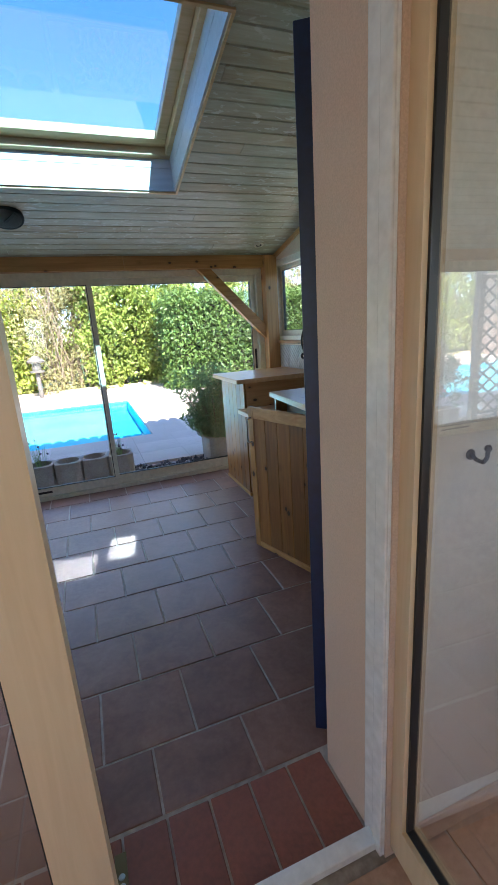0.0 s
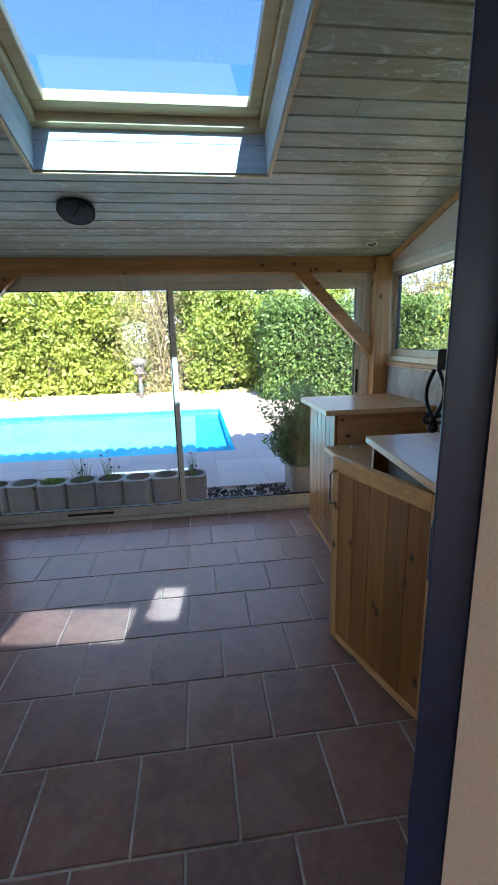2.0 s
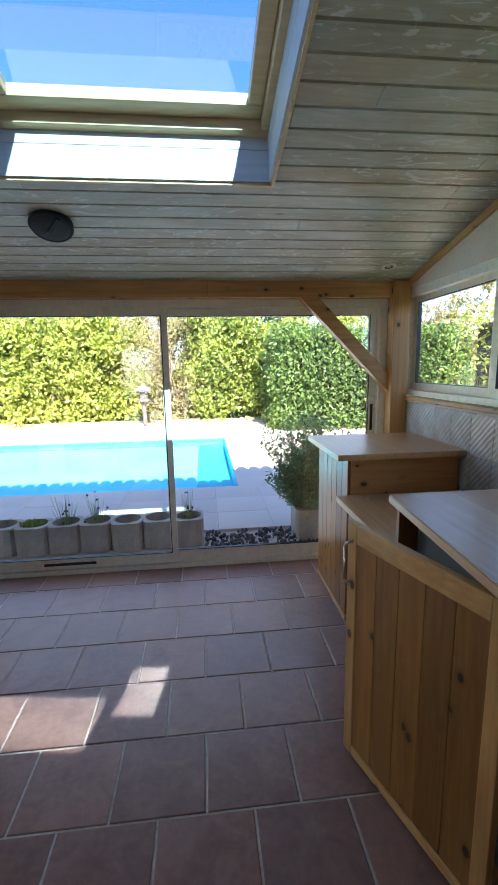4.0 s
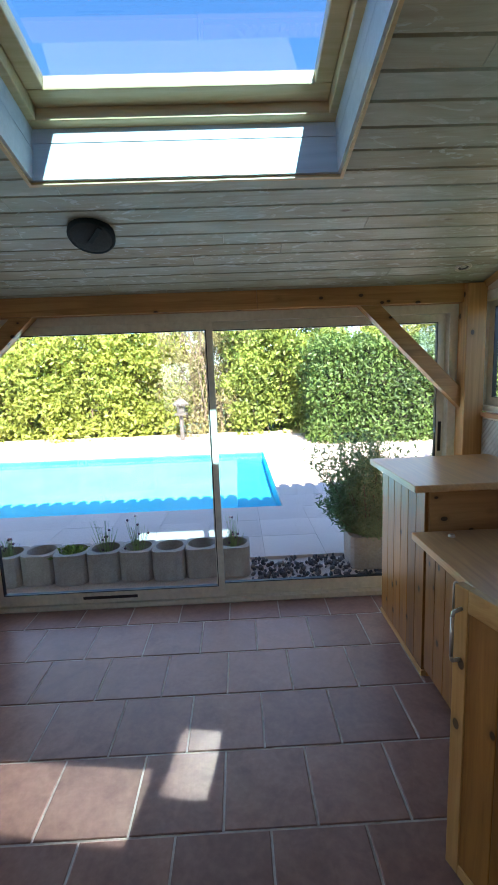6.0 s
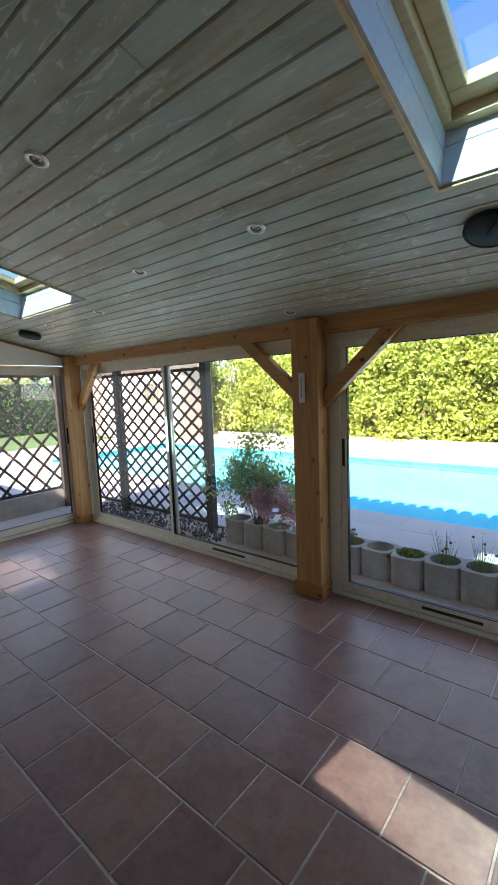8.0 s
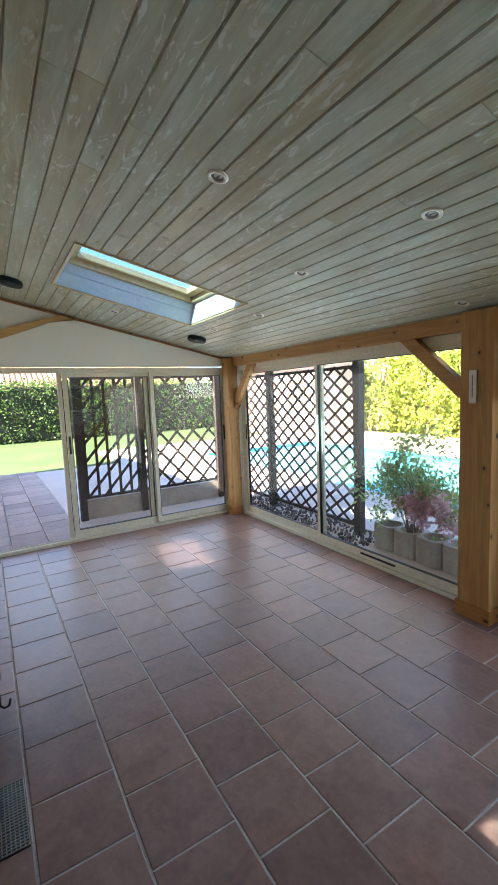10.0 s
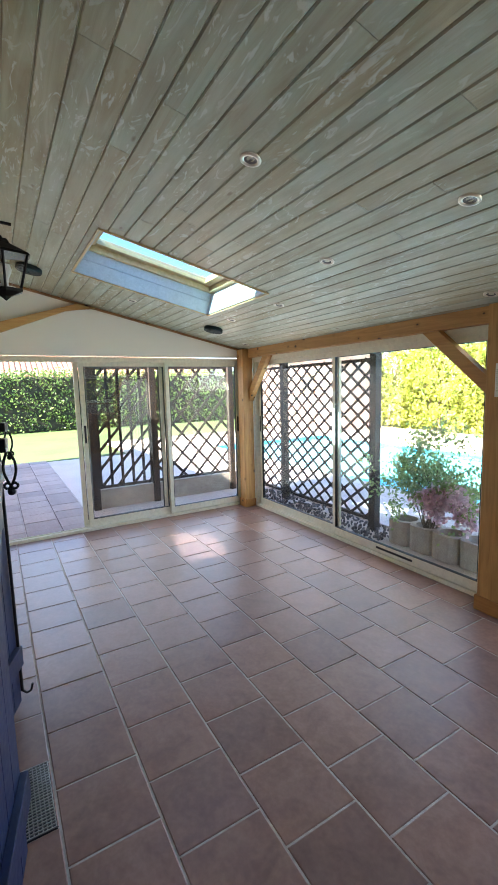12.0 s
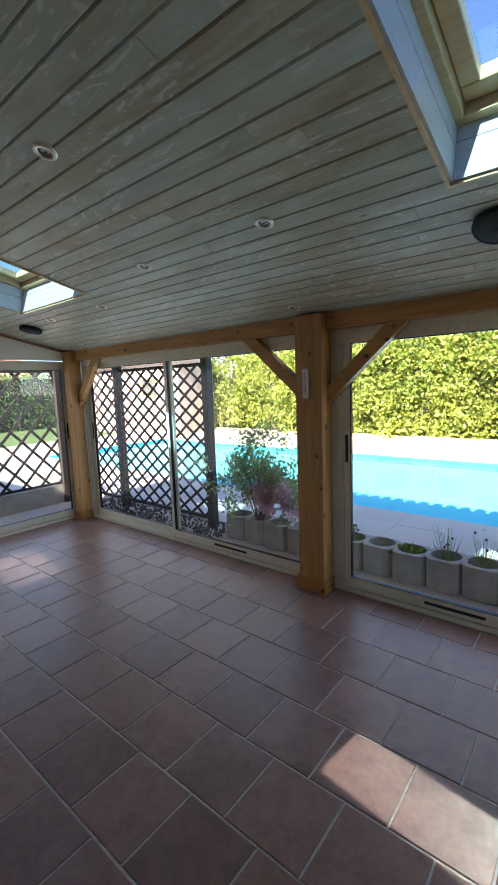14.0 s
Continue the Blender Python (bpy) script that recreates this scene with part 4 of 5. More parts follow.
mat_grille = speckled("speaker_grille", (0.006, 0.012, 0.014), (0.015, 0.025, 0.028), 60, 0.75, 0.4, 300)
speaker(-0.392, 3.69, -12)
speaker(-4.88, 3.63)
speaker(-4.73, 1.67)

# thermometer on the post
th = thing("thermometer", "small white wall thermometer on the pine post", "thermometer")
part("plate", bx(-1.852, 4.322, 1.62, -1.797, 4.333, 1.855, bevel=0.004), mat("white_plastic", (0.75, 0.75, 0.72), 0.35), th)
part("tube", bx(-1.8265, 4.319, 1.66, -1.8225, 4.3225, 1.82), mat("red_spirit", (0.35, 0.05, 0.05), 0.3), th, "dark spirit tube")
bm = bmesh.new()
for i in range(12):
    box(bm, -1.842, 4.3205, 1.662 + i * 0.0135, -1.832 + (0.003 if i % 4 == 0 else 0), 4.3225, 1.664 + i * 0.0135)
part("scale", bm, M_BLACK, th, "black scale marks")

# coat hook on the room side of the house wall
hk = thing("coat_hook", "black iron coat hook on the white wall", "hook")
HX, HZ = 0.80, 1.225
bm = lathe(bmesh.new(), [(0.0, 0.0), (0.013, 0.001), (0.013, 0.005), (0.0, 0.008)], 16, Matrix.Translation((HX, 0.711, HZ)) @ Matrix.Rotation(radians(90), 4, "X"))
tube(bm, [(HX, 0.705, HZ), (HX, 0.688, HZ - 0.01), (HX, 0.671, HZ - 0.01), (HX, 0.662, HZ + 0.004), (HX, 0.661, HZ + 0.022)], 0.005)
bmesh.ops.create_uvsphere(bm, u_segments=10, v_segments=8, radius=0.0085, matrix=Matrix.Translation((HX, 0.661, HZ + 0.026)))
part("hook", bm, M_IRON, hk, "", True)

# bolt keeper in the threshold
kp = thing("bolt_keeper", "small steel bolt keeper screwed to the threshold", "bolt keeper")
part("plate", bx(-0.175, 0.93, 0.0035, -0.14, 1.04, 0.008, bevel=0.001), mat("dark_brass", (0.18, 0.13, 0.06), 0.4, 0.9), kp)
for yy in (0.95, 0.975):
    part("screw", lathe(bmesh.new(), [(0.0, 0.003), (0.009, 0.002), (0.01, 0.0)], 12, Matrix.Translation((-0.1575, yy, 0.008))), M_STEEL, kp)

# foot grille in the floor
gr = thing("floor_grille", "galvanised steel grille let into the tiled floor", "grille")
bm = bmesh.new()
for i in range(24):
    box(bm, -2.18 + i * 0.0155, 1.17, -0.003, -2.176 + i * 0.0155, 1.352, 0.006)
for j in range(12):
    box(bm, -2.18, 1.17 + j * 0.0162, -0.002, -1.82, 1.174 + j * 0.0162, 0.005)
part("mesh", bm, M_STEEL, gr)
# flat black sheet; the hollow's shade is put into its colour
part("hollow_shade_sheet", bx(-2.185, 1.165, -0.003, -1.815, 1.354, 0.0015), M_BLACK, gr, "flat black sheet under the mesh for the shaded hollow")

# ---- splashback tiles ----
M_SPLASH = speckled("glossy_grey_tile", (0.4, 0.38, 0.35), (0.55, 0.53, 0.5), 3, 0.22, 0.15, 14, True, 0.2)
t = Tree(M_SPLASH)
wv = t.t.nodes.new("ShaderNodeTexWave")
wv.inputs["Scale"].default_value, wv.inputs["Distortion"].default_value = 11.0, 1.2
t.link(t.mapping((1, 1, 1), (radians(45), 0, 0)), wv.inputs["Vector"])
wv.bands_direction = "Z"
t.bump(wv.outputs["Fac"], 0.5, 0.006)
sp = thing("splashback", "glossy grey wall tiles behind the worktop", "wall tiles", kind="structure")
me = None
for j in range(2):
    for i in range(9):
        y0 = 4.36 - (i + 1) * 0.212
        if me is None:
            o = part("tile", bx(-0.008, 0.0015, 0.0015, 0.0, 0.2105, 0.2485, bevel=0.002), M_SPLASH, sp)
            me = o.data
        else:
            o = new("tile", me)
            o.parent = sp
        o.location = (XE - 0.001, y0, 0.85 + j * 0.25)

# ---- outdoors ----
def planter(m):
    ob = thing("planter_block", "round-fronted concrete flower block filled with soil", "planter", "concrete planters")
    bm = bmesh.new()
    n = 36
    def ring(r, z, dent):
        out = []
        for i in range(n):
            a = 2 * math.pi * i / n
            c, s = math.cos(a), math.sin(a)
            if dent:
                # straight flanks and back, bulging ribbed front
                x = r * 0.985 * math.copysign(abs(c) ** 0.4, c)
                y = 0.13 * abs(s) ** 0.3 if s > 0 else -0.06 * min(1, 5 * abs(s)) - 0.105 * abs(s) ** 0.8 * (1 + 0.03 * math.cos(14 * a))
            else:
                x, y = r * c, r * 0.98 * s
            out.append(bm.verts.new((x, y, z)))
        return out
    rings = [ring(0.15, 0, 1), ring(0.15, 0.262, 1), ring(0.148, 0.274, 1), ring(0.126, 0.274, 0), ring(0.12, 0.13, 0), ring(0.02, 0.125, 0)]
    for a, b in zip(rings, rings[1:]):
        for i in range(n):
            bm.faces.new((a[i], a[(i + 1) % n], b[(i + 1) % n], b[i]))
    part("shell", bm, M_CONC, ob)
    part("soil", lathe(bmesh.new(), [(0.0, 0.165), (0.06, 0.16), (0.114, 0.15)], 16), M_SOIL, ob, "dark soil")
    ob.matrix_world = m
    return ob


GZ = -0.07
p0 = planter(Matrix.Translation((0.2, 5.22, GZ)))
for i in range(1, 13):
    copy_thing(p0, Matrix.Translation((0.2 - 0.293 * i, 5.22 + 0.012 * math.sin(i * 2.3), GZ)) @ Matrix.Rotation(0.04 * math.sin(i * 1.7), 4, "Z"))
p1 = copy_thing(p0, Matrix.Translation((1.46, 5.28, GZ)) @ Matrix.Diagonal((1.35, 1.2, 1.1, 1)))
p1["label"] = "larger concrete planter block holding a rosemary bush"

# slabs of the terrace
slab = None
sl = bpy.data.objects["pavement"]
rs = random.Random(8)
jobs = []
for i in range(0, 26):
    x = -12.1 + i * 0.6
    for j in range(3):
        y = 5.42 + j * 0.55
        if x < 0.5 or j >= 0:
            jobs.append((x, y))
    for j in range(5):
        jobs.append((x, POOL[3] + j * 0.58))
for j in range(8):
    for i in range(6):
        jobs.append((POOL[1] + i * 0.6, POOL[2] + j * 0.58))
for x, y in jobs:
    if slab is None:
        o = part("slab", bx(0.001, 0.001, 0, 0.599, 0.579, 0.05, bevel=0.002), M_DECK, sl)
        slab = o.data
    else:
        o = new("slab", slab)
        o.parent = sl
    o.scale = (1, 0.55 / 0.58 if y < POOL[2] - 0.1 else 1, 1)
    o.location = (x, y, -0.095 + rs.uniform(-0.002, 0.002))

# low edging stones between the terrace and the shrubs
kb = thing("kerb", "low beige edging stones along the far side of the terrace", "edging", kind="structure")
ke = None
for i in range(36):
    if ke is None:
        o = part("stone", bx(0.004, 0, -0.16, 0.596, 0.09, 0.03, bevel=0.008), speckled("beige_edging", (0.5, 0.4, 0.26), (0.68, 0.56, 0.38), 4, 0.9, 0.3, 50, True), kb)
        ke = o.data
    else:
        o = new("stone", ke)
        o.parent = kb
    o.location = (-15.9 + i * 0.6, 14.62 + rs.uniform(-0.015, 0.015), rs.uniform(-0.012, 0.012))

# gravel bed by the window
M_PEBBLE = mat("dark_gravel", (0.15, 0.13, 0.12), 0.7)
t = Tree(M_PEBBLE)
t.colour(t.ramp(t.island(), [(0, (0.03, 0.028, 0.03)), (0.6, (0.12, 0.1, 0.1)), (1, (0.2, 0.17, 0.16))]))
bm = bmesh.new()
rg = random.Random(3)
for i in range(1500):
    x, y = rg.choice(((rg.uniform(0.36, 2.2), rg.uniform(4.66, 5.42)), (rg.uniform(-6.4, -3.5), rg.uniform(4.66, 5.4))))
    r = rg.uniform(0.012, 0.026)
    m = Matrix.Translation((x, y, GZ + 0.005 + rg.uniform(0, 0.012))) @ Euler((rg.random() * 3, rg.random() * 3, rg.random() * 3)).to_matrix().to_4x4() @ Matrix.Diagonal((r * 1.3, r, r * 0.7, 1))
    bmesh.ops.create_icosphere(bm, subdivisions=1, radius=1, matrix=m)
tagged(part("gravel", bm, M_PEBBLE), "dark loose gravel strip along the windows", "gravel", kind="stuff")


# ---- foliage ----
def leaves(name, pts, size, material, parent=None, label="", seed=1, droop=0.4, aspect=0.55):
    """Many small folded leaves at the given places, as one mesh."""
    r = np.random.RandomState(seed)
    n = len(pts)
    pts = np.asarray(pts, float)
    d = r.normal(size=(n, 3))
    d[:, 2] -= droop
    d /= np.linalg.norm(d, axis=1)[:, None]
    u = np.cross(d, r.normal(size=(n, 3)))
    u /= np.linalg.norm(u, axis=1)[:, None]
    s = size * r.uniform(0.6, 1.3, (n, 1))
    w = u * s * aspect * 0.5
    nn = np.cross(d, u)
    v = np.stack([pts, pts + d * s * 0.5 + w - nn * s * 0.1, pts + d * s, pts + d * s * 0.5 - w - nn * s * 0.1], 1).reshape(-1, 3)
    f = np.arange(4 * n).reshape(n, 4)
    me = bpy.data.meshes.new(name)
    me.from_pydata(v.tolist(), [], f.tolist())
    me.materials.append(material)
    ob = new(name, me)
    if parent is not None:
        ob.parent = parent
    if label:
        ob["label"] = label
    return ob


F_MID = foliage("mid_green_leaves", (0.06, 0.1, 0.015), (0.46, 0.54, 0.11), 0.4)
F_YEL = foliage("yellow_green_leaves", (0.13, 0.17, 0.02), (0.58, 0.62, 0.13), 0.45)
F_DARK = foliage("dark_hedge_leaves", (0.02, 0.05, 0.012), (0.18, 0.28, 0.06), 0.3)
F_OLIVE = foliage("olive_shrub_leaves", (0.1, 0.08, 0.03), (0.48, 0.44, 0.18))
F_GREY = foliage("grey_green_needles", (0.1, 0.17, 0.07), (0.28, 0.42, 0.2), 0.4)
F_LIGHT = foliage("pale_grey_green_leaves", (0.22, 0.3, 0.1), (0.55, 0.65, 0.3), 0.5)
F_PINK = foliage("pink_blossom", (0.72, 0.38, 0.44), (0.92, 0.7, 0.72), 0.4)
M_BARK = speckled("shrub_bark", (0.13, 0.09, 0.06), (0.26, 0.2, 0.14), 8, 0.9, 0.4)


def shrub(x, y, w, d, h, mat_, count, seed, label, size=0.15, name="shrub", cat="shrub", trunks=5, wander=1.0):
    """A broad shrub: bent stems and a crown of leaf clumps with gaps and an uneven top."""
    r = np.random.RandomState(seed)
    ob = thing(name, label, cat, "garden shrubs", at=(x, y, -0.16))
    bm = bmesh.new()
    for k in range(trunks):
        p = Vector((r.uniform(-w * 0.35, w * 0.35), r.uniform(-d * 0.3, d * 0.3), 0))
        rad = r.uniform(0.025, 0.05)
        for s in range(4):
            q = p + Vector((r.uniform(-0.25, 0.25), r.uniform(-0.15, 0.15), h * r.uniform(0.17, 0.24)))
            rod(bm, p, q, rad, 6, rad * 0.75)
            rod(bm, q, q + Vector((r.uniform(-0.6, 0.6), r.uniform(-0.5, 0.3), r.uniform(0.2, 0.6))), rad * 0.5, 5, rad * 0.2)
            p, rad = q, rad * 0.75
    part("stems", bm, M_BARK, ob, "grey-brown bent stems")
    nc = max(12, int(count / 130))
    c = np.stack([r.uniform(-w / 2, w / 2, nc), r.uniform(-d / 2, d / 2, nc), r.uniform(0.03, 1.0, nc) ** 0.9 * h], 1)
    edge = 1 - 0.25 * wander * np.abs(np.sin(c[:, 0] * 2.1 + seed)) - 0.1 * wander * r.uniform(0, 1, nc)
    c[:, 2] *= edge
    spread = r.uniform(0.09, 0.26, nc)
    i = r.randint(0, nc, count)
    p = c[i] + r.normal(size=(count, 3)) * spread[i][:, None]
    p[:, 2] = np.abs(p[:, 2])
    leaves("crown", p, size, mat_, ob, "", seed + 100)
    return ob


rs = random.Random(12)
x = -22.0
k = 0
while x < 8.0:
    w = rs.uniform(2.0, 2.8)
    if x < -4.6:
        m_, h, lab = F_YEL, rs.uniform(3.9, 4.4), "tall sunlit yellow-green hedge shrub behind the pool"
    else:
        m_ = (F_MID, F_YEL, F_OLIVE, F_MID)[k % 4]
        h = rs.uniform(3.7, 4.5)
        lab = ("dense green shrub behind the pool terrace", "yellow-green shrub behind the pool terrace", "olive-brown twiggy shrub behind the pool terrace", "dense green shrub behind the pool terrace")[k % 4]
    near, twiggy = -10 < x < 5, m_ is F_OLIVE
    shrub(x + w / 2, 15.4 + rs.uniform(-0.2, 0.3), w * 1.15, 1.5, h, m_, (11000 if twiggy else 18000) if near else 9000, 20 + k, lab,
          (0.1 if twiggy else 0.15) if near else 0.16, trunks=30 if twiggy else 9)
    x += w * 0.9
    k += 1
# further, taller row that closes the view
for k in range(9):
    shrub(-24 + k * 4.2, 18.5, 5.0, 1.8, 5.4 + 0.5 * math.sin(k * 2.0), (F_MID, F_DARK, F_OLIVE)[k % 3], 9000, 60 + k, "tall dense shrub beyond the garden hedge", 0.16)


def clipped_hedge(x0, y0, x1, y1, h, mat_, count, seed, label, size=0.09, leaf_in=0.1):
    """A clipped hedge: leaves packed into the skin of a soft box over a near-black core."""
    r = np.random.RandomState(seed)
    ob = thing("hedge", label, "hedge", "garden hedges", at=((x0 + x1) / 2, (y0 + y1) / 2, -0.16))
    w, d = x1 - x0, y1 - y0
    # solid box; the shade between the leaves is put into its near-black colour
    part("core", bx(-w / 2 + 0.18, -d / 2 + 0.18, 0, w / 2 - 0.18, d / 2 - 0.18, h - 0.18, bevel=0.1), M_HEDGE_CORE, ob, "near-black solid core, inner shade put into its colour")
    a = np.array([d * h, d * h, w * h, w * h, w * d])
    f = r.choice(5, count, p=a / a.sum())
    u, v, e = r.uniform(-0.5, 0.5, count), r.uniform(0, 1, count), r.normal(0, leaf_in, count)
    p = np.zeros((count, 3))
    bulge = 0.05 * np.sin(u * d * 4 + seed) + 0.04 * np.sin(v * h * 5)
    for s, sg in ((0, -1), (1, 1)):
        q = f == s
        p[q] = np.stack([sg * (w / 2 + e + bulge)[q], u[q] * d, v[q] * h], 1)
    for s, sg in ((2, -1), (3, 1)):
        q = f == s
        p[q] = np.stack([u[q] * w, sg * (d / 2 + e + bulge)[q], v[q] * h], 1)
    q = f == 4
    p[q] = np.stack([u[q] * w, (v[q] - 0.5) * d, h + (e + bulge)[q]], 1)
    leaves("foliage", p, size, mat_, ob, "", seed)
    return ob


M_HEDGE_CORE = speckled("hedge_inner_shade", (0.01, 0.012, 0.006), (0.035, 0.035, 0.018), 9, 0.95)
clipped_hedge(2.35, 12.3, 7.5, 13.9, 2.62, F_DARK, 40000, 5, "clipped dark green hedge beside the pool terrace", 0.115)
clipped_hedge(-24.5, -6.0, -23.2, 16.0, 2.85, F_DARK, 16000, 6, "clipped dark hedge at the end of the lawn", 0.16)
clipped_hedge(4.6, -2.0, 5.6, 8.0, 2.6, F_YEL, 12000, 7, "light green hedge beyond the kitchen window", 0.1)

# rosemary in the large planter
rb = thing("rosemary_bush", "bushy grey-green rosemary growing from a concrete planter", "bush", at=(1.46, 5.28, 0.12))
r = np.random.RandomState(2)
pts = []
bm = bmesh.new()
for k in range(330):
    a, el = r.uniform(0, 6.28), r.uniform(0.5, 1.5)
    L_ = r.uniform(0.4, 1.0) * (0.6 if el < 0.9 else 1.05)
    dr_ = Vector((math.cos(a) * math.cos(el), math.sin(a) * math.cos(el) * 0.9, math.sin(el)))
    tip = dr_ * L_
    if k % 3 == 0:
        rod(bm, (0, 0, 0), tip * 0.8, 0.006, 4, 0.003)
    for s in np.linspace(0.25, 1, 60):
        pts.append(tip * s + Vector((0, 0, 0.06 * s * s)) + Vector(r.normal(0, 0.016, 3)))
part("stems", bm, M_BARK, rb)
leaves("needles", pts, 0.058, F_GREY, rb, "grey-green needles", 3, -0.3, 0.28)

# flowering shrub by the trellis
fb = thing("flowering_shrub", "green shrub with hanging pink blossom in concrete planters", "shrub", at=(-3.02, 5.2, 0.14))
r = np.random.RandomState(5)
c = r.normal(0, 1, (70, 3)) * (0.3, 0.16, 0.2) + (-0.02, 0, 0.6)
i = r.randint(0, 70, 4200)
leaves("foliage", c[i] + r.normal(0, 0.055, (4200, 3)), 0.05, F_LIGHT, fb, "", 8)
c = r.normal(0, 1, (22, 3)) * (0.17, 0.1, 0.13) + (0.26, -0.06, 0.36)
i = r.randint(0, 22, 2400)
leaves("blossom", c[i] + r.normal(0, 0.04, (2400, 3)), 0.042, F_PINK, fb, "hanging pink blossom", 9, 0.5, 0.9)
bm = bmesh.new()
for k in range(14):
    tube(bm, [(r.uniform(-0.2, 0.2) * 0.4, 0, 0), (r.uniform(-0.2, 0.2), r.uniform(-0.1, 0.1), 0.35), (r.uniform(-0.4, 0.4), r.uniform(-0.15, 0.15), 0.7)], 0.006, 5)
part("stems", bm, M_BARK, fb)

# small plants in single planters
M_DRY = mat("dry_flower", (0.16, 0.09, 0.12), 0.8)


def tuft(x, kind, seed):
    r = np.random.RandomState(seed)
    ob = thing("potted_plant", ("wispy grey-green stalks with small seed heads in a planter", "low bright green rosette in a concrete planter", "grey lavender tuft in a concrete planter")[kind], "plant", "planter plants", at=(x, 5.22, 0.13))
    if kind == 1:
        leaves("foliage", r.normal(0, 1, (260, 3)) * (0.05, 0.05, 0.015) + (0, 0, 0.035), 0.05, F_MID, ob, "", seed, -0.3)
        return ob
    n = 46 if kind == 0 else 70
    bm = bmesh.new()
    heads = []
    for k in range(n):
        a, s = r.uniform(0, 6.28), r.uniform(0.0, 0.12 if kind == 0 else 0.1)
        h = r.uniform(0.06, 0.4) ** 1.15 if kind == 0 else r.uniform(0.08, 0.2)
        q = Vector((math.cos(a) * s, math.sin(a) * s, h))
        rod(bm, (q.x * 0.3, q.y * 0.3, 0), q, 0.0028, 4, 0.0012)
        if k % 7 == 0:
            heads.append(q)
    part("stalks", bm, F_LIGHT, ob)
    if heads:
        for q in heads:
            bm = bmesh.new()
            bmesh.ops.create_icosphere(bm, subdivisions=1, radius=0.013, matrix=Matrix.Translation(q))
            part("seed_head", bm, M_DRY, ob, "small dry flower head")
    return ob


tuft(0.2, 0, 31), tuft(-0.68, 0, 32), tuft(-0.97, 0, 33), tuft(-1.27, 1, 34), tuft(-1.85, 2, 35)


# ---- trellis ----
def trellis(m, w, z0, z1, label, posts, pitch=0.26, rise=0.2, sw=0.034, upright=0.0):
    ob = thing("trellis", label, "trellis", "dark trellis panels")
    fr_ = rails(bmesh.new(), 0, w, z0, z1, 0.04, 0.04, 0.04, 0.04, -0.02, 0.02, m)
    part("frame", fr_, M_TRELLIS, ob)
    g = rise / pitch
    h = (z1 - z0) / g
    for i in range(int(w / upright) if upright else 0):
        u = (i + 0.6) * upright
        part("slat", bx(u - sw / 2, 0.004, z0 + 0.03, u + sw / 2, 0.014, z1 - 0.03, m=m), M_TRELLIS, ob)
    for s in ((1,) if upright else (1, -1)):
        k = -h if s > 0 else 0
        while k < (w if s > 0 else w + h):
            # the slat starts at (k, z0) and is cut at the frame
            ua = max(k, 0) if s > 0 else min(k, w)
            ub = min(k + h, w) if s > 0 else max(k - h, 0)
            if (ub - ua) * s > 0.05:
                za, zb = z0 + g * abs(ua - k), z0 + g * abs(ub - k)
                a, b = Vector((ua, -0.008 * s, za)), Vector((ub, -0.008 * s, zb))
                mid, ln = (a + b) / 2, (b - a).length
                mm = m @ Matrix.Translation(mid) @ Matrix.Rotation(-math.atan2(zb - za, ub - ua), 4, "Y")
                part("slat", bx(-ln / 2, -0.006, -sw / 2, ln / 2, 0.006, sw / 2, m=mm), M_TRELLIS, ob)
            k += pitch
    for u in posts:
        part("post", bx(u - 0.05, -0.07, -0.1, u + 0.05, 0.03, z1 + 0.12, m=m, bevel=0.004), M_TRELLIS, ob)
    return ob


trellis(Matrix.Translation((-6.6, 5.28, 0)), 2.75, 0.02, 2.05, "dark brown diagonal trellis beside the flowering shrub", (2.76, 0.85))
trellis(Matrix.Translation((-6.9, 3.45, 0)) @ Matrix.Rotation(radians(90), 4, "Z"), 1.45, 0.24, 2.1, "dark brown diamond trellis west of the sliding door", (0.02, 1.43), 0.3, 0.33, 0.042)
trellis(Matrix.Translation((-6.9, 2.5, 0)) @ Matrix.Rotation(radians(90), 4, "Z"), 0.93, 0.24, 2.1, "dark brown trellis with upright and slanted slats", (0.02,), 0.25, 0.28, 0.042, 0.17)
tagged(part("wall_low", bx(-7.0, 2.5, -0.16, -6.88, 5.0, 0.22), M_CONC), "low concrete edging under the trellis", "wall", kind="structure")

# bird feeder on a pole beyond the pool
bf = thing("garden_lantern", "grey stone garden lantern on a slim pole", "garden lantern", at=(-1.35, 13.9, -0.16))
part("pole", rod(bmesh.new(), (0, 0, 0), (0, 0, 0.85), 0.06, 12), M_STONE, bf)
part("house", lathe(bmesh.new(), [(0.0, 0.85), (0.2, 0.85), (0.2, 0.9), (0.12, 0.92), (0.12, 1.12), (0.22, 1.13), (0.24, 1.18), (0.12, 1.28), (0.05, 1.33), (0, 1.34)], 10), M_STONE, bf)

# garden to the west: tiled path, neighbour's roof
pth = thing("garden_path", "reddish tiled garden path leading from the sliding door", "path", kind="structure")
tagged(part("base", bx(-12.5, 0.6, -0.155, XW - 0.1, 2.35, -0.07), M_DECKJOINT, pth))
tm = None
rr = random.Random(5)
for i in range(16):
    for j in range(4):
        if tm is None:
            o = part("tile", bx(0.005, 0.005, 0, 0.415, 0.415, 0.03, bevel=0.003), speckled("outdoor_red_tile", (0.44, 0.3, 0.25), (0.6, 0.44, 0.38), 3, 0.7, 0.1, 50, True), pth)
            tm = o.data
        else:
            o = new("tile", tm)
            o.parent = pth
        o.location = (-5.75 - (i + 1) * 0.42, 0.65 + j * 0.42, -0.07 + rr.uniform(-0.002, 0.002))
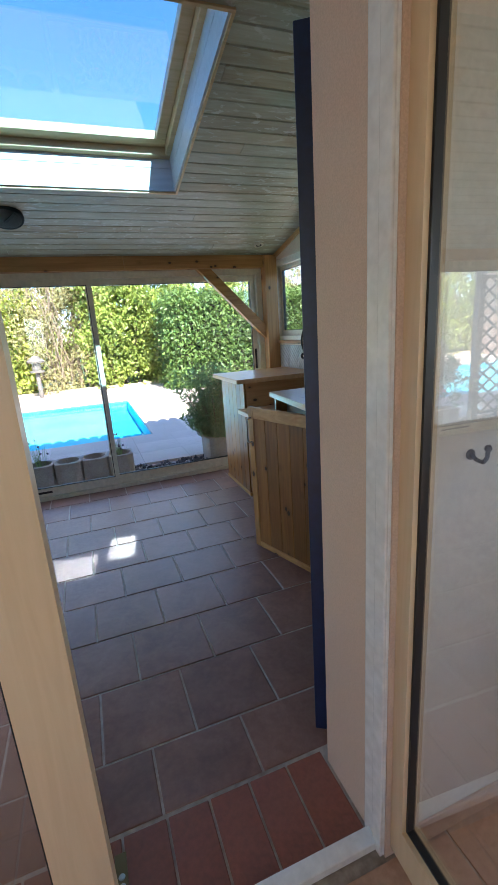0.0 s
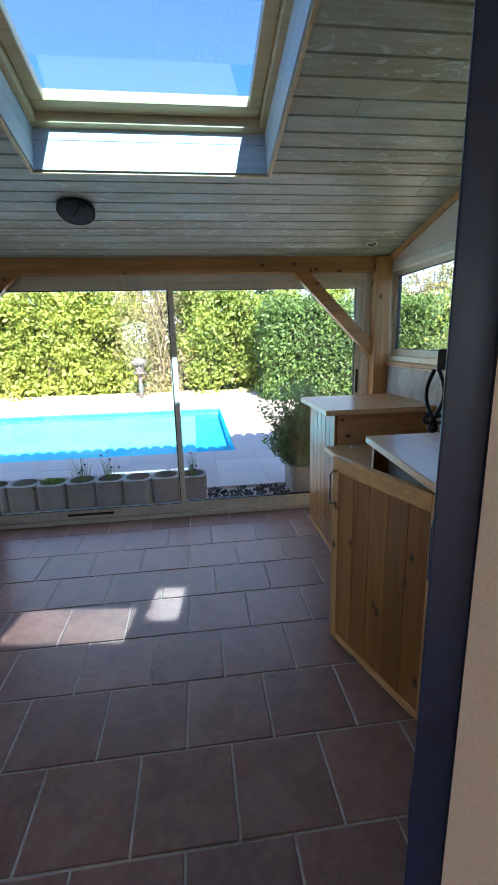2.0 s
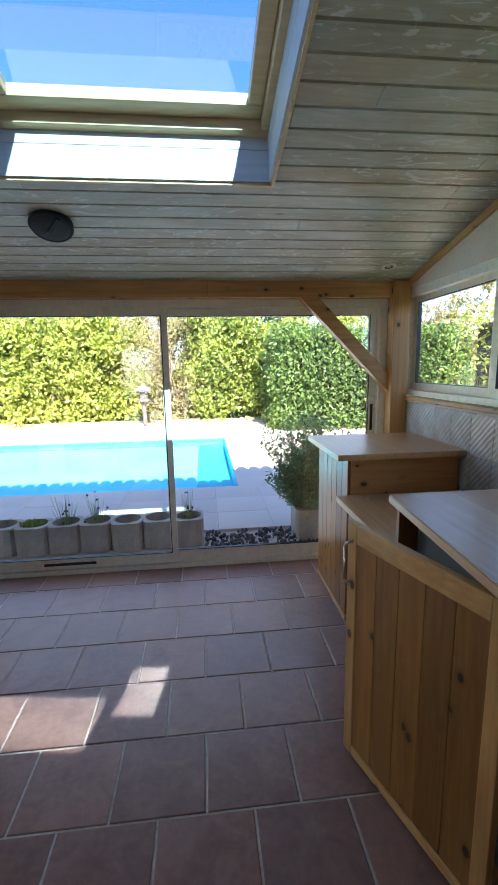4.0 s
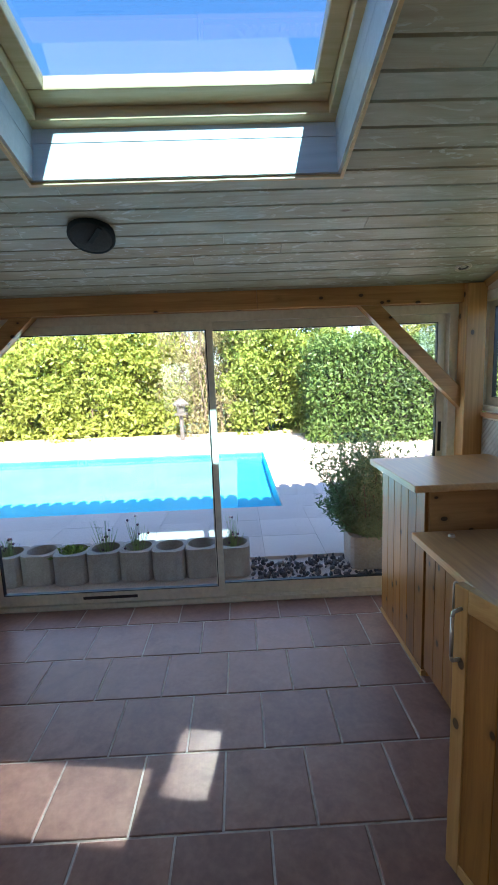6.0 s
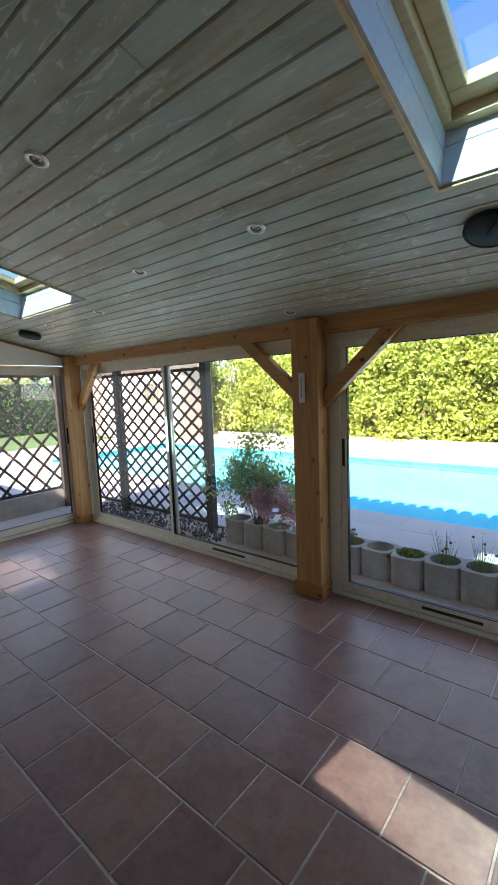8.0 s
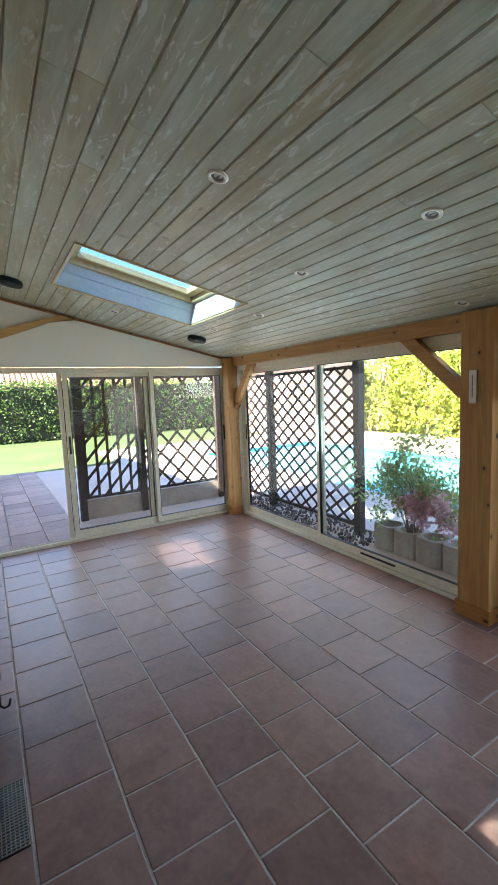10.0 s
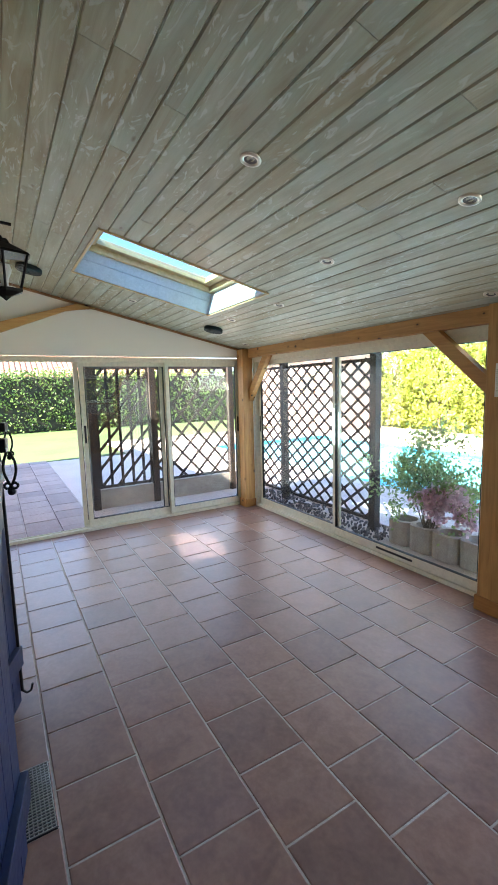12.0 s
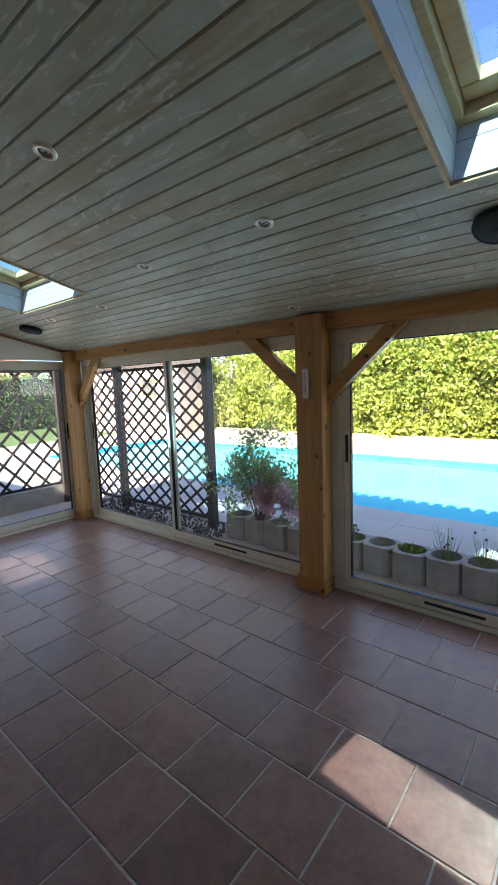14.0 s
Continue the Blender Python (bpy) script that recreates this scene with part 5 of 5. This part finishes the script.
tagged(part("pavement_west", bx(-12.5, 2.36, -0.155, XW - 0.1, 5.0, -0.08), M_DECK), "pale concrete terrace beside the tiled path", "terrace", kind="structure")
ph = thing("pool_house", "pale pink plastered pool house with a tiled roof", "house", at=(-16.2, 12.6, -0.16))
part("wall", bx(-3.6, 0, 0, 3.6, 1.7, 3.1), speckled("pale_pink_plaster", (0.48, 0.32, 0.26), (0.58, 0.41, 0.34), 1.5, 0.85, 0.1, 50), ph)
bm = prism(bmesh.new(), [(-0.35, 3.0), (1.9, 3.7), (1.9, 3.82), (-0.35, 3.12)], 7.8, Matrix.Translation((3.9, 0, 0)) @ Matrix.Rotation(radians(90), 4, "Z"))
part("roof", bm, M_ROOFTILE, ph)
wn_ = part("window", bx(1.4, -0.03, 1.65, 2.2, -0.002, 2.3), M_STONE, ph, "small dark window")
part("frame", rails(bmesh.new(), 1.36, 2.24, 1.61, 2.34, 0.05, 0.05, 0.05, 0.05, -0.05, -0.032), M_PINE_Z, wn_, "brown wooden frame")
nb = thing("neighbour_house", "neighbouring house with cream walls and a clay tile roof", "house", at=(-30, 3, -0.16))
part("wall", bx(-3, -12, 0, 0, 12, 2.9), M_PLASTER, nb)
bm = bmesh.new()
prism(bm, [(0.5, 2.85), (-3.2, 4.6), (-3.2, 4.4), (0.5, 2.7)], 25, Matrix.Translation((0, -12.5, 0)))
rf = part("roof", bm, M_ROOFTILE, nb)
bm = bmesh.new()
for i in range(80):
    yy = -12.3 + i * 0.31
    rod(bm, (0.5, yy, 2.87), (-3.2, yy, 4.62), 0.1, 6)
part("roof_tiles", bm, M_ROOFTILE, rf, "rows of rounded clay tiles")

# ---- floor pieces ----
fl = bpy.data.objects["floor"]
grid = {}
rt = random.Random(6)


def tile_mesh(w, d):
    key = (round(w, 3), round(d, 3))
    if key not in grid:
        b = bmesh.new()
        e, j = 0.004, 0.0045
        lo = [b.verts.new(p) for p in ((j, j, -0.008), (w - j, j, -0.008), (w - j, d - j, -0.008), (j, d - j, -0.008))]
        mi = [b.verts.new(p) for p in ((j, j, -0.002), (w - j, j, -0.002), (w - j, d - j, -0.002), (j, d - j, -0.002))]
        hi = [b.verts.new(p) for p in ((j + e, j + e, 0), (w - j - e, j + e, 0), (w - j - e, d - j - e, 0), (j + e, d - j - e, 0))]
        b.faces.new(hi)
        for A, B in ((lo, mi), (mi, hi)):
            for k in range(4):
                b.faces.new((A[k], A[(k + 1) % 4], B[(k + 1) % 4], B[k]))
        q = bpy.data.meshes.new("tile")
        b.to_mesh(q)
        b.free()
        q.materials.append(M_TILE)
        grid[key] = q
    return grid[key]


k0 = math.floor((1.10 - ROW0) / TILE)
for k in range(k0, 5):
    ya, yb = max(1.10, ROW0 + k * TILE), min(YS - 0.002, ROW0 + (k + 1) * TILE)
    off = COL0 + (0.5 * TILE if k % 2 else 0)
    i = math.floor((XW - off) / TILE)
    while off + i * TILE < XE:
        xa, xb = max(XW + 0.002, off + i * TILE), min(XE - 0.002, off + (i + 1) * TILE)
        if xb - xa > 0.03 and yb - ya > 0.03:
            o = new("tile", tile_mesh(xb - xa, yb - ya))
            o.location = (xa, ya, rt.uniform(-0.0008, 0.0008))
            o.rotation_euler = (rt.uniform(-0.001, 0.001), rt.uniform(-0.001, 0.001), 0)
            o.parent = fl
        i += 1
bmesh_th = None
x = DX0 + 0.002
while x < DX1 - 0.02:
    w = min(0.145, DX1 - x)
    if bmesh_th is None:
        o = part("brick", bx(0.004, 0.004, -0.02, 0.141, 0.282, 0.003, bevel=0.003), M_BRICK, fl, "red threshold tile")
        bmesh_th = o.data
    else:
        o = new("brick", bmesh_th)
        o.parent = fl
    o.scale = (w / 0.145, 1, 1)
    o.location = (x, 0.805, 0.0)
    x += 0.145
fh = bpy.data.objects["floor_house"]
bt = None
for i in range(14):
    for j in range(9):
        if bt is None:
            o = part("tile", bx(0.004, 0.004, -0.008, 0.416, 0.416, 0.0, bevel=0.002), M_BEIGE_TILE, fh)
            bt = o.data
        else:
            o = new("tile", bt)
            o.parent = fh
        o.location = (-2.98 + i * 0.42, 0.712 - (j + 1) * 0.42, 0)
sk = thing("baseboard", "terracotta tile skirting in the room behind the door", "baseboard", kind="structure")
for i in range(6):
    part("tile", bx(DX1 + 0.08 + i * 0.36, 0.703, 0.001, DX1 + 0.436 + i * 0.36, 0.711, 0.085, bevel=0.002), M_BEIGE_TILE, sk)
